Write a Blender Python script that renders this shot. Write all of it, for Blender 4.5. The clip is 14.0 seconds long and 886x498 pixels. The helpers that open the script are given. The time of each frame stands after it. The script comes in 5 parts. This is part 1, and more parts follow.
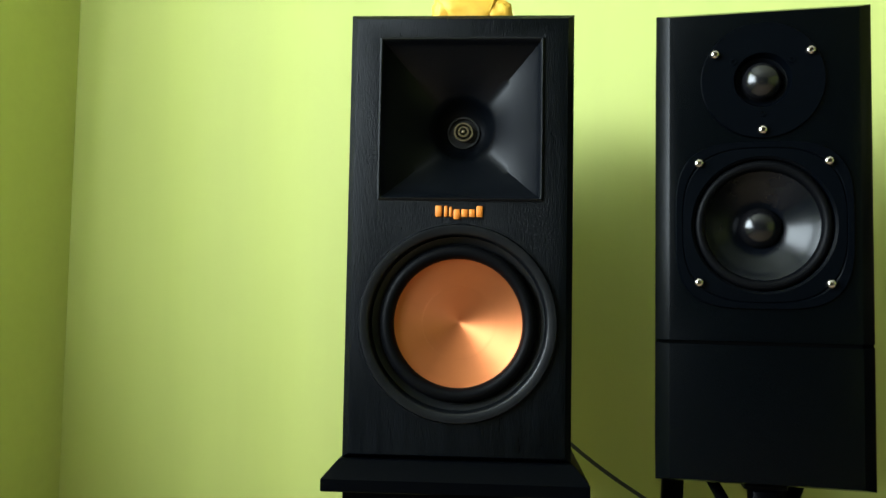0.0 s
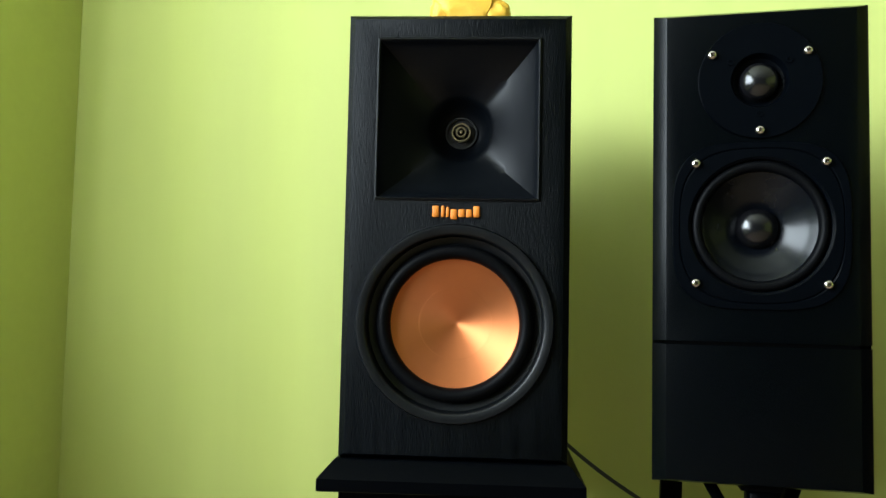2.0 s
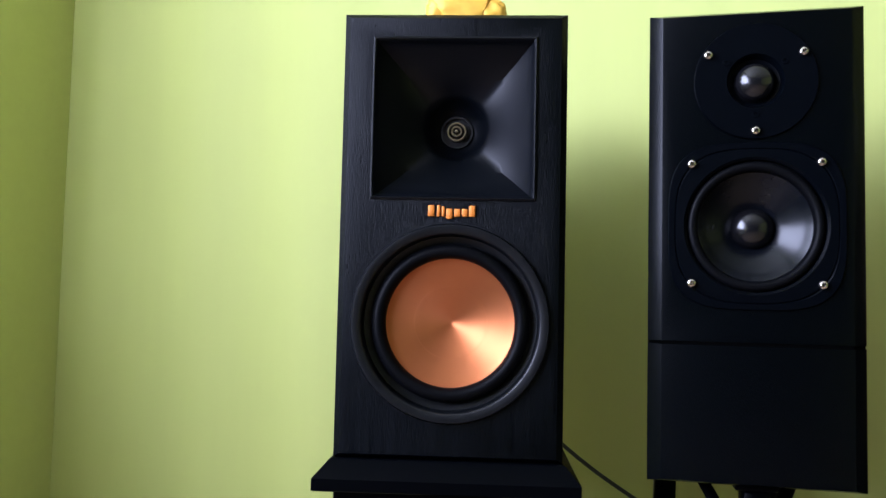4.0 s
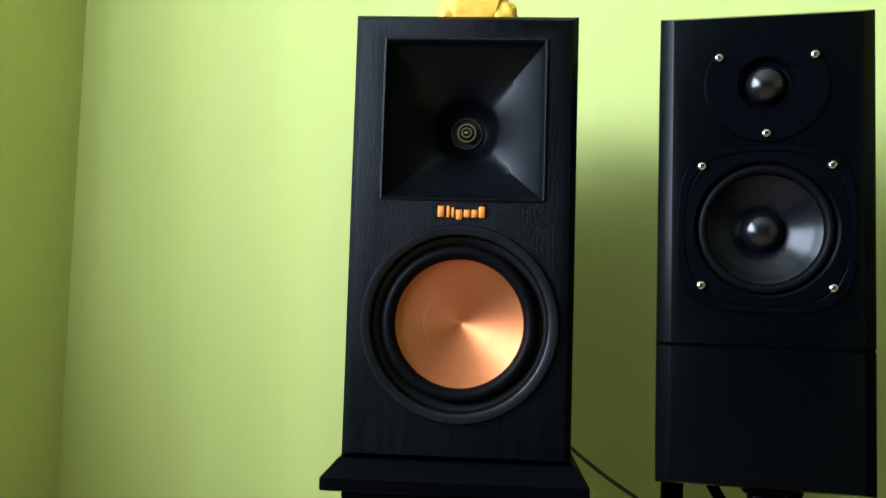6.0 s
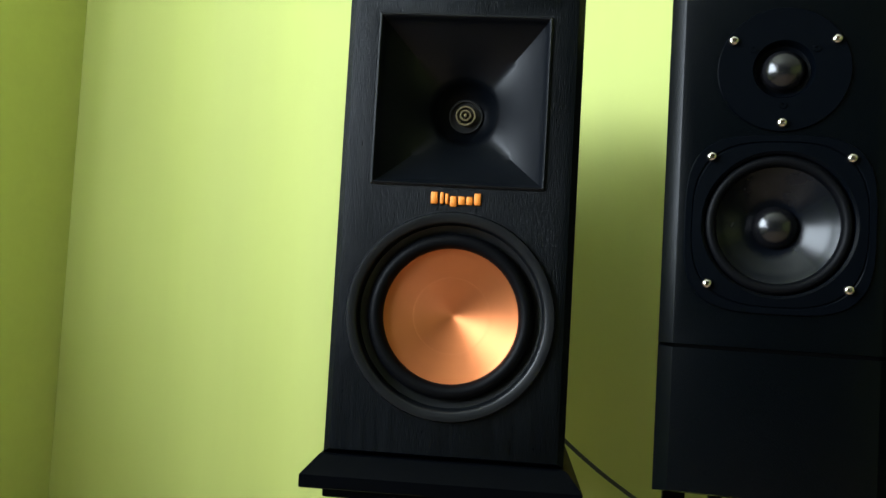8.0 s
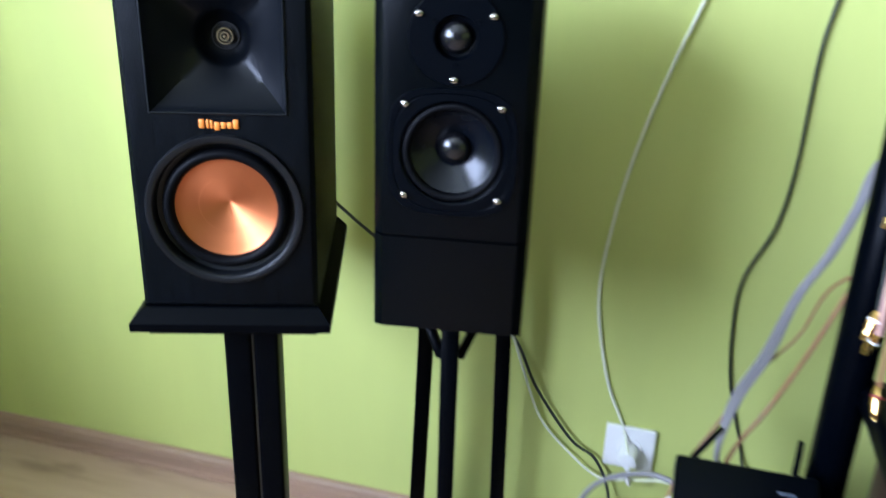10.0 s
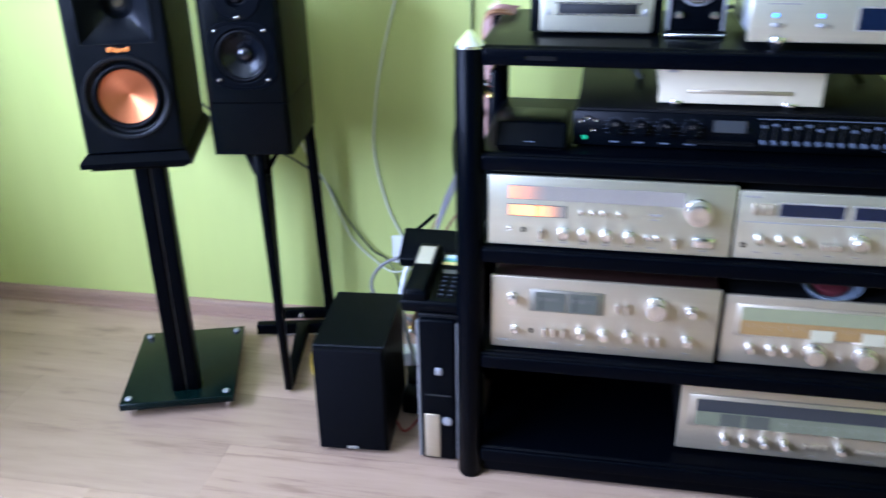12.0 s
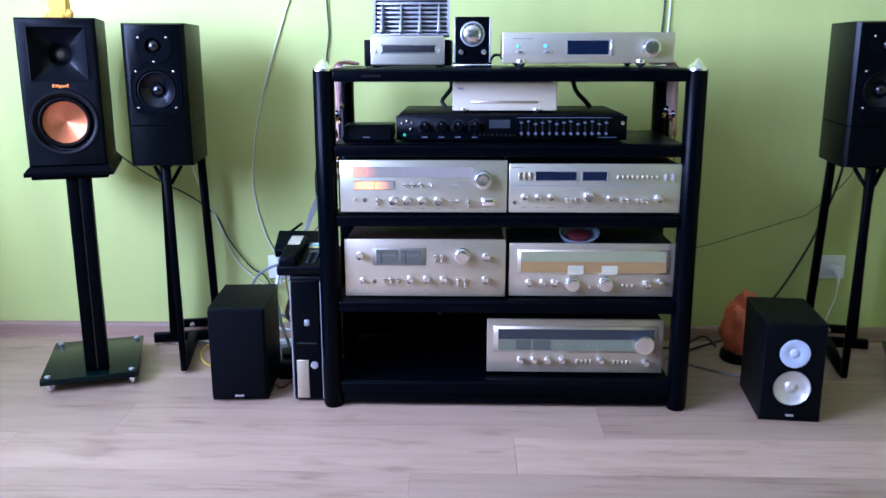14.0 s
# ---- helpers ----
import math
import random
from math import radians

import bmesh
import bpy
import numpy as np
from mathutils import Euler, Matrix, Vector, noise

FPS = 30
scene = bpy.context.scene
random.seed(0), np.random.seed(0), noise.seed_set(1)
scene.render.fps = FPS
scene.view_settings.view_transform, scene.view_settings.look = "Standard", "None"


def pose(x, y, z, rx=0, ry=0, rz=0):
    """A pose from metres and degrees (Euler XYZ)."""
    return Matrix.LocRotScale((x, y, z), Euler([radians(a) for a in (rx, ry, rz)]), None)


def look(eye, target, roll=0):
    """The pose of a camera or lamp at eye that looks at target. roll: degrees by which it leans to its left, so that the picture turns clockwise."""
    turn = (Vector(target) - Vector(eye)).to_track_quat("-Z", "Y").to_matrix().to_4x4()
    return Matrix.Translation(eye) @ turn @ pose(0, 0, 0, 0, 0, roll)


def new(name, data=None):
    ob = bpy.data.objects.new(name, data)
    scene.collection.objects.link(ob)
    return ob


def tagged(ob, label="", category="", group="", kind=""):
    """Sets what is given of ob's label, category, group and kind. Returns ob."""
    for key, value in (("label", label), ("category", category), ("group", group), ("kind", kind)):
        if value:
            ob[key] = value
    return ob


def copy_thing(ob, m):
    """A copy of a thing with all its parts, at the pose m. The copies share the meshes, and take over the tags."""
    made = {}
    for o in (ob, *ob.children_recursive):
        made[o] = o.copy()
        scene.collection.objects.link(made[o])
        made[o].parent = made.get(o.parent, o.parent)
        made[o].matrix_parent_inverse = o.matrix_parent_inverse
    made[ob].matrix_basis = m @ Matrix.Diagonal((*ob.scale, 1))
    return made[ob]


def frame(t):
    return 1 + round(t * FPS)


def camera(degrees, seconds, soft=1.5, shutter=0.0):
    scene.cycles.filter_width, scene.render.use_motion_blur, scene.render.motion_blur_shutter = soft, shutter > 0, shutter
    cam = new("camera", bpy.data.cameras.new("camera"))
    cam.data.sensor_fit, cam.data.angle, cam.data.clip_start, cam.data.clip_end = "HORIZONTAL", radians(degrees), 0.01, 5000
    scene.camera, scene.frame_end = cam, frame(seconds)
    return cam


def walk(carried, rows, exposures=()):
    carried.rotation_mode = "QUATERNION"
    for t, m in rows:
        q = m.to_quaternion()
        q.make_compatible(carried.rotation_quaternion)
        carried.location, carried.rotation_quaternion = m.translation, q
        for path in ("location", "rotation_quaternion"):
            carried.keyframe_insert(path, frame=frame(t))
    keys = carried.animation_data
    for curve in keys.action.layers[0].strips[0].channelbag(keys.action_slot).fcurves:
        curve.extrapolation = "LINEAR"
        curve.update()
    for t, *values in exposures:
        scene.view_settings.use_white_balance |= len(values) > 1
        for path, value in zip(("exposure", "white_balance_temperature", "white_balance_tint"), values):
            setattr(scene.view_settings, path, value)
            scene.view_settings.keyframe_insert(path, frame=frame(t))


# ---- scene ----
cam = camera(55.2, 14.0, shutter=0.5)
PATH = [
    (0, (-0.956, -1.137, 0.795), (-1.699, 0.716, 0.917), 1.0),
    (0.5, (-0.953, -1.133, 0.793), (-1.695, 0.72, 0.916), 1.0),
    (1, (-0.956, -1.136, 0.794), (-1.699, 0.717, 0.918), 1.1),
    (1.5, (-0.954, -1.136, 0.791), (-1.707, 0.712, 0.921), 1.3),
    (2, (-0.951, -1.134, 0.791), (-1.701, 0.715, 0.924), 1.2),
    (2.5, (-0.954, -1.136, 0.793), (-1.696, 0.716, 0.922), 1.0),
    (3, (-0.953, -1.133, 0.793), (-1.686, 0.723, 0.921), 1.1),
    (5.5, (-0.956, -1.137, 0.793), (-1.698, 0.716, 0.919), 1.6),
    (6, (-0.956, -1.137, 0.791), (-1.703, 0.713, 0.924), 1.7),
    (6.5, (-0.955, -1.139, 0.791), (-1.702, 0.712, 0.931), 2.0),
    (7, (-0.954, -1.136, 0.79), (-1.701, 0.714, 0.931), 1.8),
    (9.3, (-0.947, -1.045, 0.866), (-1.701, 0.79, 0.606), 5.4),
    (9.5, (-0.915, -1.078, 0.926), (-1.579, 0.759, 0.494), 3.6),
    (10, (-0.758, -1.234, 1.101), (-1.231, 0.556, 0.346), 2.0),
    (10.5, (-0.647, -1.375, 1.159), (-1.151, 0.352, 0.284), 0.7),
    (11, (-0.605, -1.543, 1.172), (-1.107, 0.234, 0.404), 1.0),
    (11.5, (-0.462, -1.822, 1.176), (-0.92, -0.106, 0.256), 1.4),
    (12, (-0.254, -2.007, 1.211), (-0.603, -0.223, 0.377), -1.0),
    (12.5, (-0.125, -2.109, 1.076), (-0.269, -0.242, 0.374), 0.3),
    (12.6, (-0.127, -2.135, 1.047), (-0.193, -0.23, 0.442), 1.2),
    (13, (-0.101, -2.337, 0.986), (-0.129, -0.429, 0.385), 1.3),
    (13.3, (-0.099, -2.486, 1.014), (-0.15, -0.576, 0.425), -1.0),
    (13.5, (-0.116, -2.591, 0.977), (-0.186, -0.662, 0.455), -0.8),
    (14, (-0.115, -2.748, 0.968), (-0.173, -0.801, 0.51), -0.1),
]
EXPOSURES = [(0.0, -0.89, 6150, 4), (0.5, -0.87, 5200, 38), (1.0, -0.87, 4900, 42), (1.5, -0.89, 6250, 9), (2.0, -0.89, 6150, 5), (2.5, -0.89, 5990, 10),
             (3.0, -0.87, 5350, 36), (5.5, -0.88, 5600, 15), (6.0, -0.88, 5570, 12), (6.5, -0.87, 5150, 33), (7.0, -0.88, 5420, 16), (9.5, -0.53, 6390, 6),
             (10.0, -0.33, 5140, 21), (10.5, -0.33, 4560, 25), (11.0, -0.23, 4630, 27), (11.5, -0.33, 4570, 14), (12.0, -0.18, 4690, 29), (12.5, 0.15, 4610, 26),
             (13.0, -0.06, 4610, 30), (13.5, -0.08, 4480, 40), (14.0, -0.33, 4500, 38)]
walk(cam, [(t, look(eye, target, roll)) for t, eye, target, roll in PATH], EXPOSURES)

# ---- world and lights ----
world = bpy.data.worlds.new("world")
scene.world = world
world.use_nodes = True
wn = world.node_tree
sky = wn.nodes.new("ShaderNodeTexSky")
sky.sky_type = 'NISHITA'
sky.sun_disc = False
sky.sun_elevation, sky.sun_rotation = radians(38), radians(200)
wn.nodes["Background"].inputs["Strength"].default_value = 0.05
wn.links.new(sky.outputs[0], wn.nodes["Background"].inputs[0])

WIN_Y0, WIN_Y1, WIN_Z0, WIN_Z1 = -3.10, -0.98, 0.85, 2.30
XL, XR, YB, YF, ZC = -2.153, 2.6, 0.034, -5.4, 2.6

# one lamp in each sash stands in for the sky's light
WIN_YM, WIN_ZM = (WIN_Y0 + WIN_Y1) / 2, (WIN_Z0 + WIN_Z1) / 2
for sash_y in ((WIN_Y0 + WIN_YM) / 2, (WIN_YM + WIN_Y1) / 2):
    lamp = bpy.data.lights.new("window_light", 'AREA')
    lamp.shape, lamp.size, lamp.size_y, lamp.energy, lamp.color = 'RECTANGLE', (WIN_Y1 - WIN_Y0) / 2 - 0.08, WIN_Z1 - WIN_Z0 - 0.1, 185, (0.88, 0.95, 1.0)
    lamp_ob = new("window_light", lamp)
    lamp_ob.matrix_world = look((XL - 0.09, sash_y, WIN_ZM), (XL + 1.91, sash_y + 0.42, WIN_ZM + 0.62))


# ---- materials ----
def mat(name, color, rough=0.5, metal=0.0, var=0.0, scale=20.0, bump=0.0, stretch=(1, 1, 1), spec=0.5, coat=0.0, rvar=0.0, aniso=0.0, second=None):
    """A node material: colour varied at two scales of noise, varied roughness, fine relief."""
    m = bpy.data.materials.new(name)
    m.use_nodes = True
    nt = m.node_tree
    b = nt.nodes["Principled BSDF"]
    b.inputs["Base Color"].default_value = (*color, 1)
    b.inputs["Roughness"].default_value = rough
    b.inputs["Metallic"].default_value = metal
    b.inputs["Specular IOR Level"].default_value = spec
    b.inputs["Coat Weight"].default_value = coat
    if var or bump or rvar:
        tc = nt.nodes.new("ShaderNodeTexCoord")
        mp = nt.nodes.new("ShaderNodeMapping")
        mp.inputs["Scale"].default_value = stretch
        nt.links.new(tc.outputs["Object"], mp.inputs[0])
        n1 = nt.nodes.new("ShaderNodeTexNoise")
        n1.inputs["Scale"].default_value, n1.inputs["Detail"].default_value = scale, 8
        n2 = nt.nodes.new("ShaderNodeTexNoise")
        n2.inputs["Scale"].default_value, n2.inputs["Detail"].default_value = scale * 0.13, 3
        nt.links.new(mp.outputs[0], n1.inputs[0])
        nt.links.new(mp.outputs[0], n2.inputs[0])
        add = nt.nodes.new("ShaderNodeMath")
        add.operation = 'ADD'
        nt.links.new(n1.outputs[0], add.inputs[0])
        nt.links.new(n2.outputs[0], add.inputs[1])
        ramp = nt.nodes.new("ShaderNodeMapRange")
        ramp.inputs["From Min"].default_value, ramp.inputs["From Max"].default_value = 0.6, 1.4
        nt.links.new(add.outputs[0], ramp.inputs[0])
        mix = nt.nodes.new("ShaderNodeMix")
        mix.data_type = 'RGBA'
        other = second or tuple(c * (1 - var) for c in color)
        mix.inputs["A"].default_value = (*other, 1)
        mix.inputs["B"].default_value = (*[min(1, c * (1 + var * 0.6)) for c in color], 1)
        nt.links.new(ramp.outputs[0], mix.inputs["Factor"])
        nt.links.new(mix.outputs["Result"], b.inputs["Base Color"])
        if rvar:
            rr = nt.nodes.new("ShaderNodeMapRange")
            rr.inputs["To Min"].default_value, rr.inputs["To Max"].default_value = max(0.02, rough - rvar), min(1, rough + rvar)
            nt.links.new(ramp.outputs[0], rr.inputs[0])
            nt.links.new(rr.outputs[0], b.inputs["Roughness"])
        if bump:
            bp = nt.nodes.new("ShaderNodeBump")
            bp.inputs["Strength"].default_value, bp.inputs["Distance"].default_value = bump, 0.001
            nt.links.new(n1.outputs[0], bp.inputs["Height"])
            nt.links.new(bp.outputs[0], b.inputs["Normal"])
    if aniso:
        b.inputs["Anisotropic"].default_value = aniso
        b.inputs["Anisotropic Rotation"].default_value = 0.25
        tg = nt.nodes.new("ShaderNodeTangent")
        tg.direction_type, tg.axis = 'RADIAL', 'Y'
        nt.links.new(tg.outputs[0], b.inputs["Tangent"])
    return m


def glow(name, color, strength):
    m = mat(name, color, 0.3)
    b = m.node_tree.nodes["Principled BSDF"]
    b.inputs["Emission Color"].default_value = (*color, 1)
    b.inputs["Emission Strength"].default_value = strength
    return m


def lit_dial(name, base, color, strength, x0, reach):
    """A dial face with a small lamp behind it at x0, its light falling off along the scale."""
    m = glow(name, base, 0.0)
    nt = m.node_tree
    b = nt.nodes["Principled BSDF"]
    tc, sep = nt.nodes.new("ShaderNodeTexCoord"), nt.nodes.new("ShaderNodeSeparateXYZ")
    nt.links.new(tc.outputs["Object"], sep.inputs[0])
    away, size, fall = nt.nodes.new("ShaderNodeMath"), nt.nodes.new("ShaderNodeMath"), nt.nodes.new("ShaderNodeMapRange")
    away.operation, size.operation = 'SUBTRACT', 'ABSOLUTE'
    away.inputs[1].default_value = x0
    nt.links.new(sep.outputs[0], away.inputs[0])
    nt.links.new(away.outputs[0], size.inputs[0])
    nt.links.new(size.outputs[0], fall.inputs[0])
    fall.interpolation_type = 'SMOOTHSTEP'
    fall.inputs["From Max"].default_value = reach
    fall.inputs["To Min"].default_value, fall.inputs["To Max"].default_value = strength, 0.0
    nt.links.new(fall.outputs[0], b.inputs["Emission Strength"])
    b.inputs["Emission Color"].default_value = (*color, 1)
    return m


def floor_material():
    """Washed oak laminate: grain stretched along the plank, each plank with its own tone."""
    m = bpy.data.materials.new("oak_laminate")
    m.use_nodes = True
    nt = m.node_tree
    b = nt.nodes["Principled BSDF"]
    tc, info = nt.nodes.new("ShaderNodeTexCoord"), nt.nodes.new("ShaderNodeObjectInfo")
    off = nt.nodes.new("ShaderNodeVectorMath")
    off.operation = 'SCALE'
    cmb = nt.nodes.new("ShaderNodeCombineXYZ")
    for k in range(3):
        nt.links.new(info.outputs["Random"], cmb.inputs[k])
    nt.links.new(cmb.outputs[0], off.inputs[0])
    off.inputs["Scale"].default_value = 37.0
    add = nt.nodes.new("ShaderNodeVectorMath")
    nt.links.new(tc.outputs["Object"], add.inputs[0])
    nt.links.new(off.outputs[0], add.inputs[1])
    mp = nt.nodes.new("ShaderNodeMapping")
    mp.inputs["Scale"].default_value = (1.6, 16, 1)
    nt.links.new(add.outputs[0], mp.inputs[0])
    n1, n2 = nt.nodes.new("ShaderNodeTexNoise"), nt.nodes.new("ShaderNodeTexNoise")
    n1.inputs["Scale"].default_value, n1.inputs["Detail"].default_value = 5.0, 10
    n1.inputs["Roughness"].default_value = 0.65
    n2.inputs["Scale"].default_value, n2.inputs["Detail"].default_value, n2.inputs["Distortion"].default_value = 0.9, 4, 1.2
    nt.links.new(mp.outputs[0], n1.inputs[0])
    nt.links.new(mp.outputs[0], n2.inputs[0])
    mixf = nt.nodes.new("ShaderNodeMath")
    mixf.operation = 'MULTIPLY_ADD'
    nt.links.new(n1.outputs[0], mixf.inputs[0])
    mixf.inputs[1].default_value = 0.45
    sc = nt.nodes.new("ShaderNodeMath")
    sc.operation = 'MULTIPLY'
    nt.links.new(n2.outputs[0], sc.inputs[0])
    sc.inputs[1].default_value = 0.55
    nt.links.new(sc.outputs[0], mixf.inputs[2])
    ramp = nt.nodes.new("ShaderNodeValToRGB")
    e = ramp.color_ramp.elements
    e[0].position, e[0].color = 0.25, (0.160, 0.094, 0.054, 1)
    e[1].position, e[1].color = 0.75, (0.440, 0.310, 0.208, 1)
    mid = ramp.color_ramp.elements.new(0.45)
    mid.color = (0.350, 0.238, 0.156, 1)
    nt.links.new(mixf.outputs[0], ramp.inputs[0])
    hsv = nt.nodes.new("ShaderNodeHueSaturation")
    mr = nt.nodes.new("ShaderNodeMapRange")
    mr.inputs["To Min"].default_value, mr.inputs["To Max"].default_value = 0.82, 1.12
    nt.links.new(info.outputs["Random"], mr.inputs[0])
    nt.links.new(mr.outputs[0], hsv.inputs["Value"])
    nt.links.new(ramp.outputs[0], hsv.inputs["Color"])
    # knots: sparse dark spots drawn out along the grain
    mk = nt.nodes.new("ShaderNodeMapping")
    mk.inputs["Scale"].default_value = (3.2, 13, 1)
    nt.links.new(add.outputs[0], mk.inputs[0])
    n3 = nt.nodes.new("ShaderNodeTexNoise")
    n3.inputs["Scale"].default_value, n3.inputs["Detail"].default_value = 1.6, 3
    nt.links.new(mk.outputs[0], n3.inputs[0])
    knot = nt.nodes.new("ShaderNodeMapRange")
    knot.inputs["From Min"].default_value, knot.inputs["From Max"].default_value = 0.60, 0.76
    knot.inputs["To Max"].default_value = 0.62
    nt.links.new(n3.outputs[0], knot.inputs[0])
    stain = nt.nodes.new("ShaderNodeMix")
    stain.data_type = 'RGBA'
    stain.inputs["B"].default_value = (0.165, 0.100, 0.062, 1)
    nt.links.new(knot.outputs[0], stain.inputs["Factor"])
    nt.links.new(hsv.outputs[0], stain.inputs["A"])
    nt.links.new(stain.outputs["Result"], b.inputs["Base Color"])
    b.inputs["Roughness"].default_value = 0.42
    bp = nt.nodes.new("ShaderNodeBump")
    bp.inputs["Strength"].default_value, bp.inputs["Distance"].default_value = 0.25, 0.0006
    nt.links.new(n1.outputs[0], bp.inputs["Height"])
    nt.links.new(bp.outputs[0], b.inputs["Normal"])
    return m


M_WALL = mat("green_wall_paint", (0.475, 0.525, 0.142), 0.75, var=0.05, scale=55, bump=0.12)
# upright tone streaks put soft bands of light into the wall's colour
M_BANDED = mat("light_banded_green_wall_paint", (0.475, 0.525, 0.142), 0.72, var=0.09, scale=11, bump=0.10, stretch=(1, 1, 0.12))
M_FAR = mat("low_bounce_far_wall_green", (0.060, 0.072, 0.026), 0.8, var=0.15, scale=30, bump=0.1)
M_CEIL = mat("cream_ceiling_paint", (0.54, 0.54, 0.45), 0.85, var=0.03, scale=40, bump=0.1)
M_FLOOR = floor_material()
M_SUB = mat("floor_underlay", (0.10, 0.075, 0.06), 0.9, var=0.2, scale=30)
M_BASE = mat("baseboard_wood_foil", (0.32, 0.205, 0.135), 0.42, var=0.3, scale=18, stretch=(0.12, 3, 3), bump=0.1)
M_WHITE = mat("white_plastic", (0.78, 0.78, 0.76), 0.35, var=0.03, scale=30)
M_LEG = mat("cream_white_enamel", (0.70, 0.69, 0.58), 0.4, var=0.05, scale=40)
M_GROOVESHADE = mat("groove_shade_black", (0.0003, 0.0004, 0.0005), 0.7, var=0.1, scale=50, spec=0.02)
M_VINYL = mat("black_ash_vinyl", (0.0007, 0.0014, 0.0024), 0.36, var=0.5, scale=290, stretch=(5, 5, 0.4), bump=0.6, rvar=0.12, spec=0.085)
M_HORN = mat("black_rubber_horn", (0.0008, 0.0015, 0.0028), 0.40, var=0.1, scale=60, rvar=0.04, spec=0.20)
M_RING = mat("black_ring_plastic", (0.0014, 0.0020, 0.0028), 0.40, var=0.1, scale=80, rvar=0.05, spec=0.28)
M_RUBBER = mat("black_rubber", (0.0016, 0.0018, 0.0024), 0.48, var=0.15, scale=90, bump=0.1, spec=0.06)
M_BLACK = mat("black_plastic", (0.0008, 0.0013, 0.0022), 0.32, var=0.15, scale=80, spec=0.05)
M_DEEP = mat("black_recess", (0.004, 0.004, 0.004), 0.8, var=0.1, scale=50)
M_COPPER = mat("spun_copper", (0.55, 0.192, 0.072), 0.54, metal=1.0, var=0.05, scale=70, aniso=0.68)
M_BRASS = mat("brass_plug", (0.34, 0.28, 0.17), 0.35, metal=1.0, var=0.1, scale=200)
M_LOGO = mat("orange_badge", (0.62, 0.185, 0.010), 0.6, var=0.08, scale=300)
M_SATIN = mat("black_satin_lacquer", (0.0005, 0.0010, 0.0015), 0.26, var=0.05, scale=9, rvar=0.015, spec=0.10)
M_CONE = mat("black_poly_cone", (0.0018, 0.0026, 0.0044), 0.27, var=0.1, scale=60, rvar=0.03, spec=0.26)
M_DOME = mat("black_silk_dome", (0.0040, 0.0040, 0.0048), 0.22, var=0.1, scale=200)
M_SCREW = mat("nickel_screw", (0.52, 0.48, 0.43), 0.24, metal=1.0, var=0.1, scale=300)
M_STEEL = mat("black_powder_coat", (0.0004, 0.0007, 0.0013), 0.40, var=0.15, scale=250, bump=0.15, spec=0.035)
M_GLASSBLK = mat("black_glass_plate", (0.0015, 0.0055, 0.0045), 0.16, var=0.05, scale=20, rvar=0.03, spec=0.12)
M_CHROME = mat("polished_chrome", (0.90, 0.90, 0.90), 0.26, metal=1.0, var=0.03, scale=100)
M_RACK = mat("black_rack_lacquer", (0.0004, 0.0008, 0.0018), 0.27, var=0.12, scale=120, bump=0.05, spec=0.04)
M_SHELF = mat("black_shelf_board", (0.0005, 0.0008, 0.0016), 0.32, var=0.2, scale=80, bump=0.1, spec=0.04)
M_SILVER = mat("brushed_silver_face", (0.505, 0.480, 0.350), 0.36, metal=0.75, var=0.06, scale=60, stretch=(0.06, 4, 6), bump=0.08)
M_CHAMP = mat("champagne_face", (0.49, 0.420, 0.295), 0.38, metal=0.7, var=0.06, scale=60, stretch=(0.06, 4, 6), bump=0.08)
M_CREAM = mat("cream_painted_metal", (0.58, 0.51, 0.35), 0.45, var=0.05, scale=50)
M_KNOB = mat("turned_aluminium", (0.88, 0.87, 0.85), 0.22, metal=1.0, var=0.04, scale=120, aniso=0.35)
M_CASE = mat("black_metal_case", (0.0045, 0.0046, 0.0048), 0.5, var=0.2, scale=120, bump=0.1, spec=0.07)
M_WALNUT = mat("walnut_veneer_case", (0.026, 0.011, 0.008), 0.4, var=0.4, scale=25, stretch=(0.3, 4, 4), bump=0.1)
M_SMOKE = mat("smoked_window", (0.03, 0.035, 0.04), 0.1, var=0.05, scale=30)
M_BLUEWIN = mat("dark_blue_display", (0.004, 0.008, 0.022), 0.12, var=0.1, scale=40)
M_DIAL = mat("tuner_dial_glass", (0.23, 0.23, 0.125), 0.25, var=0.08, scale=30, spec=0.35)
M_OCHRE = mat("ochre_dial_scale", (0.27, 0.165, 0.055), 0.3, var=0.1, scale=40, spec=0.3)
M_METERRIM = mat("dull_champagne_meter_frame", (0.20, 0.18, 0.13), 0.5, metal=0.4, var=0.06, scale=60)
M_METER = mat("pale_meter_face", (0.085, 0.085, 0.065), 0.5, var=0.08, scale=40, spec=0.08)
M_GREEN = mat("green_dial_glass", (0.15, 0.16, 0.10), 0.15, var=0.1, scale=40)
M_PRINT = mat("grey_print", (0.25, 0.23, 0.2), 0.5, var=0.1, scale=200)
M_JOINT = mat("dull_joint_strip", (0.07, 0.07, 0.065), 0.5, var=0.1, scale=200)
M_PALEPRINT = mat("pale_print", (0.07, 0.085, 0.12), 0.6, var=0.1, scale=200)
M_LITSCALE = lit_dial("lit_tuning_scale", (0.21, 0.185, 0.150), (1.0, 0.23, 0.012), 1.9, 0.026, 0.085)
M_LITMETER = lit_dial("lit_signal_meter", (0.20, 0.17, 0.13), (1.0, 0.27, 0.02), 4.2, 0.074, 0.066)
M_SCALE = mat("beige_scale_strip", (0.21, 0.185, 0.150), 0.5, var=0.06, scale=40)
M_BLUELED = glow("blue_indicator", (0.10, 0.36, 1.0), 4.0)
M_GREENLED = glow("green_indicator", (0.05, 0.40, 0.16), 0.10)
M_CLOTH = mat("black_grille_cloth", (0.0026, 0.0027, 0.0036), 0.9, var=0.3, scale=700, bump=0.5, spec=0.05)
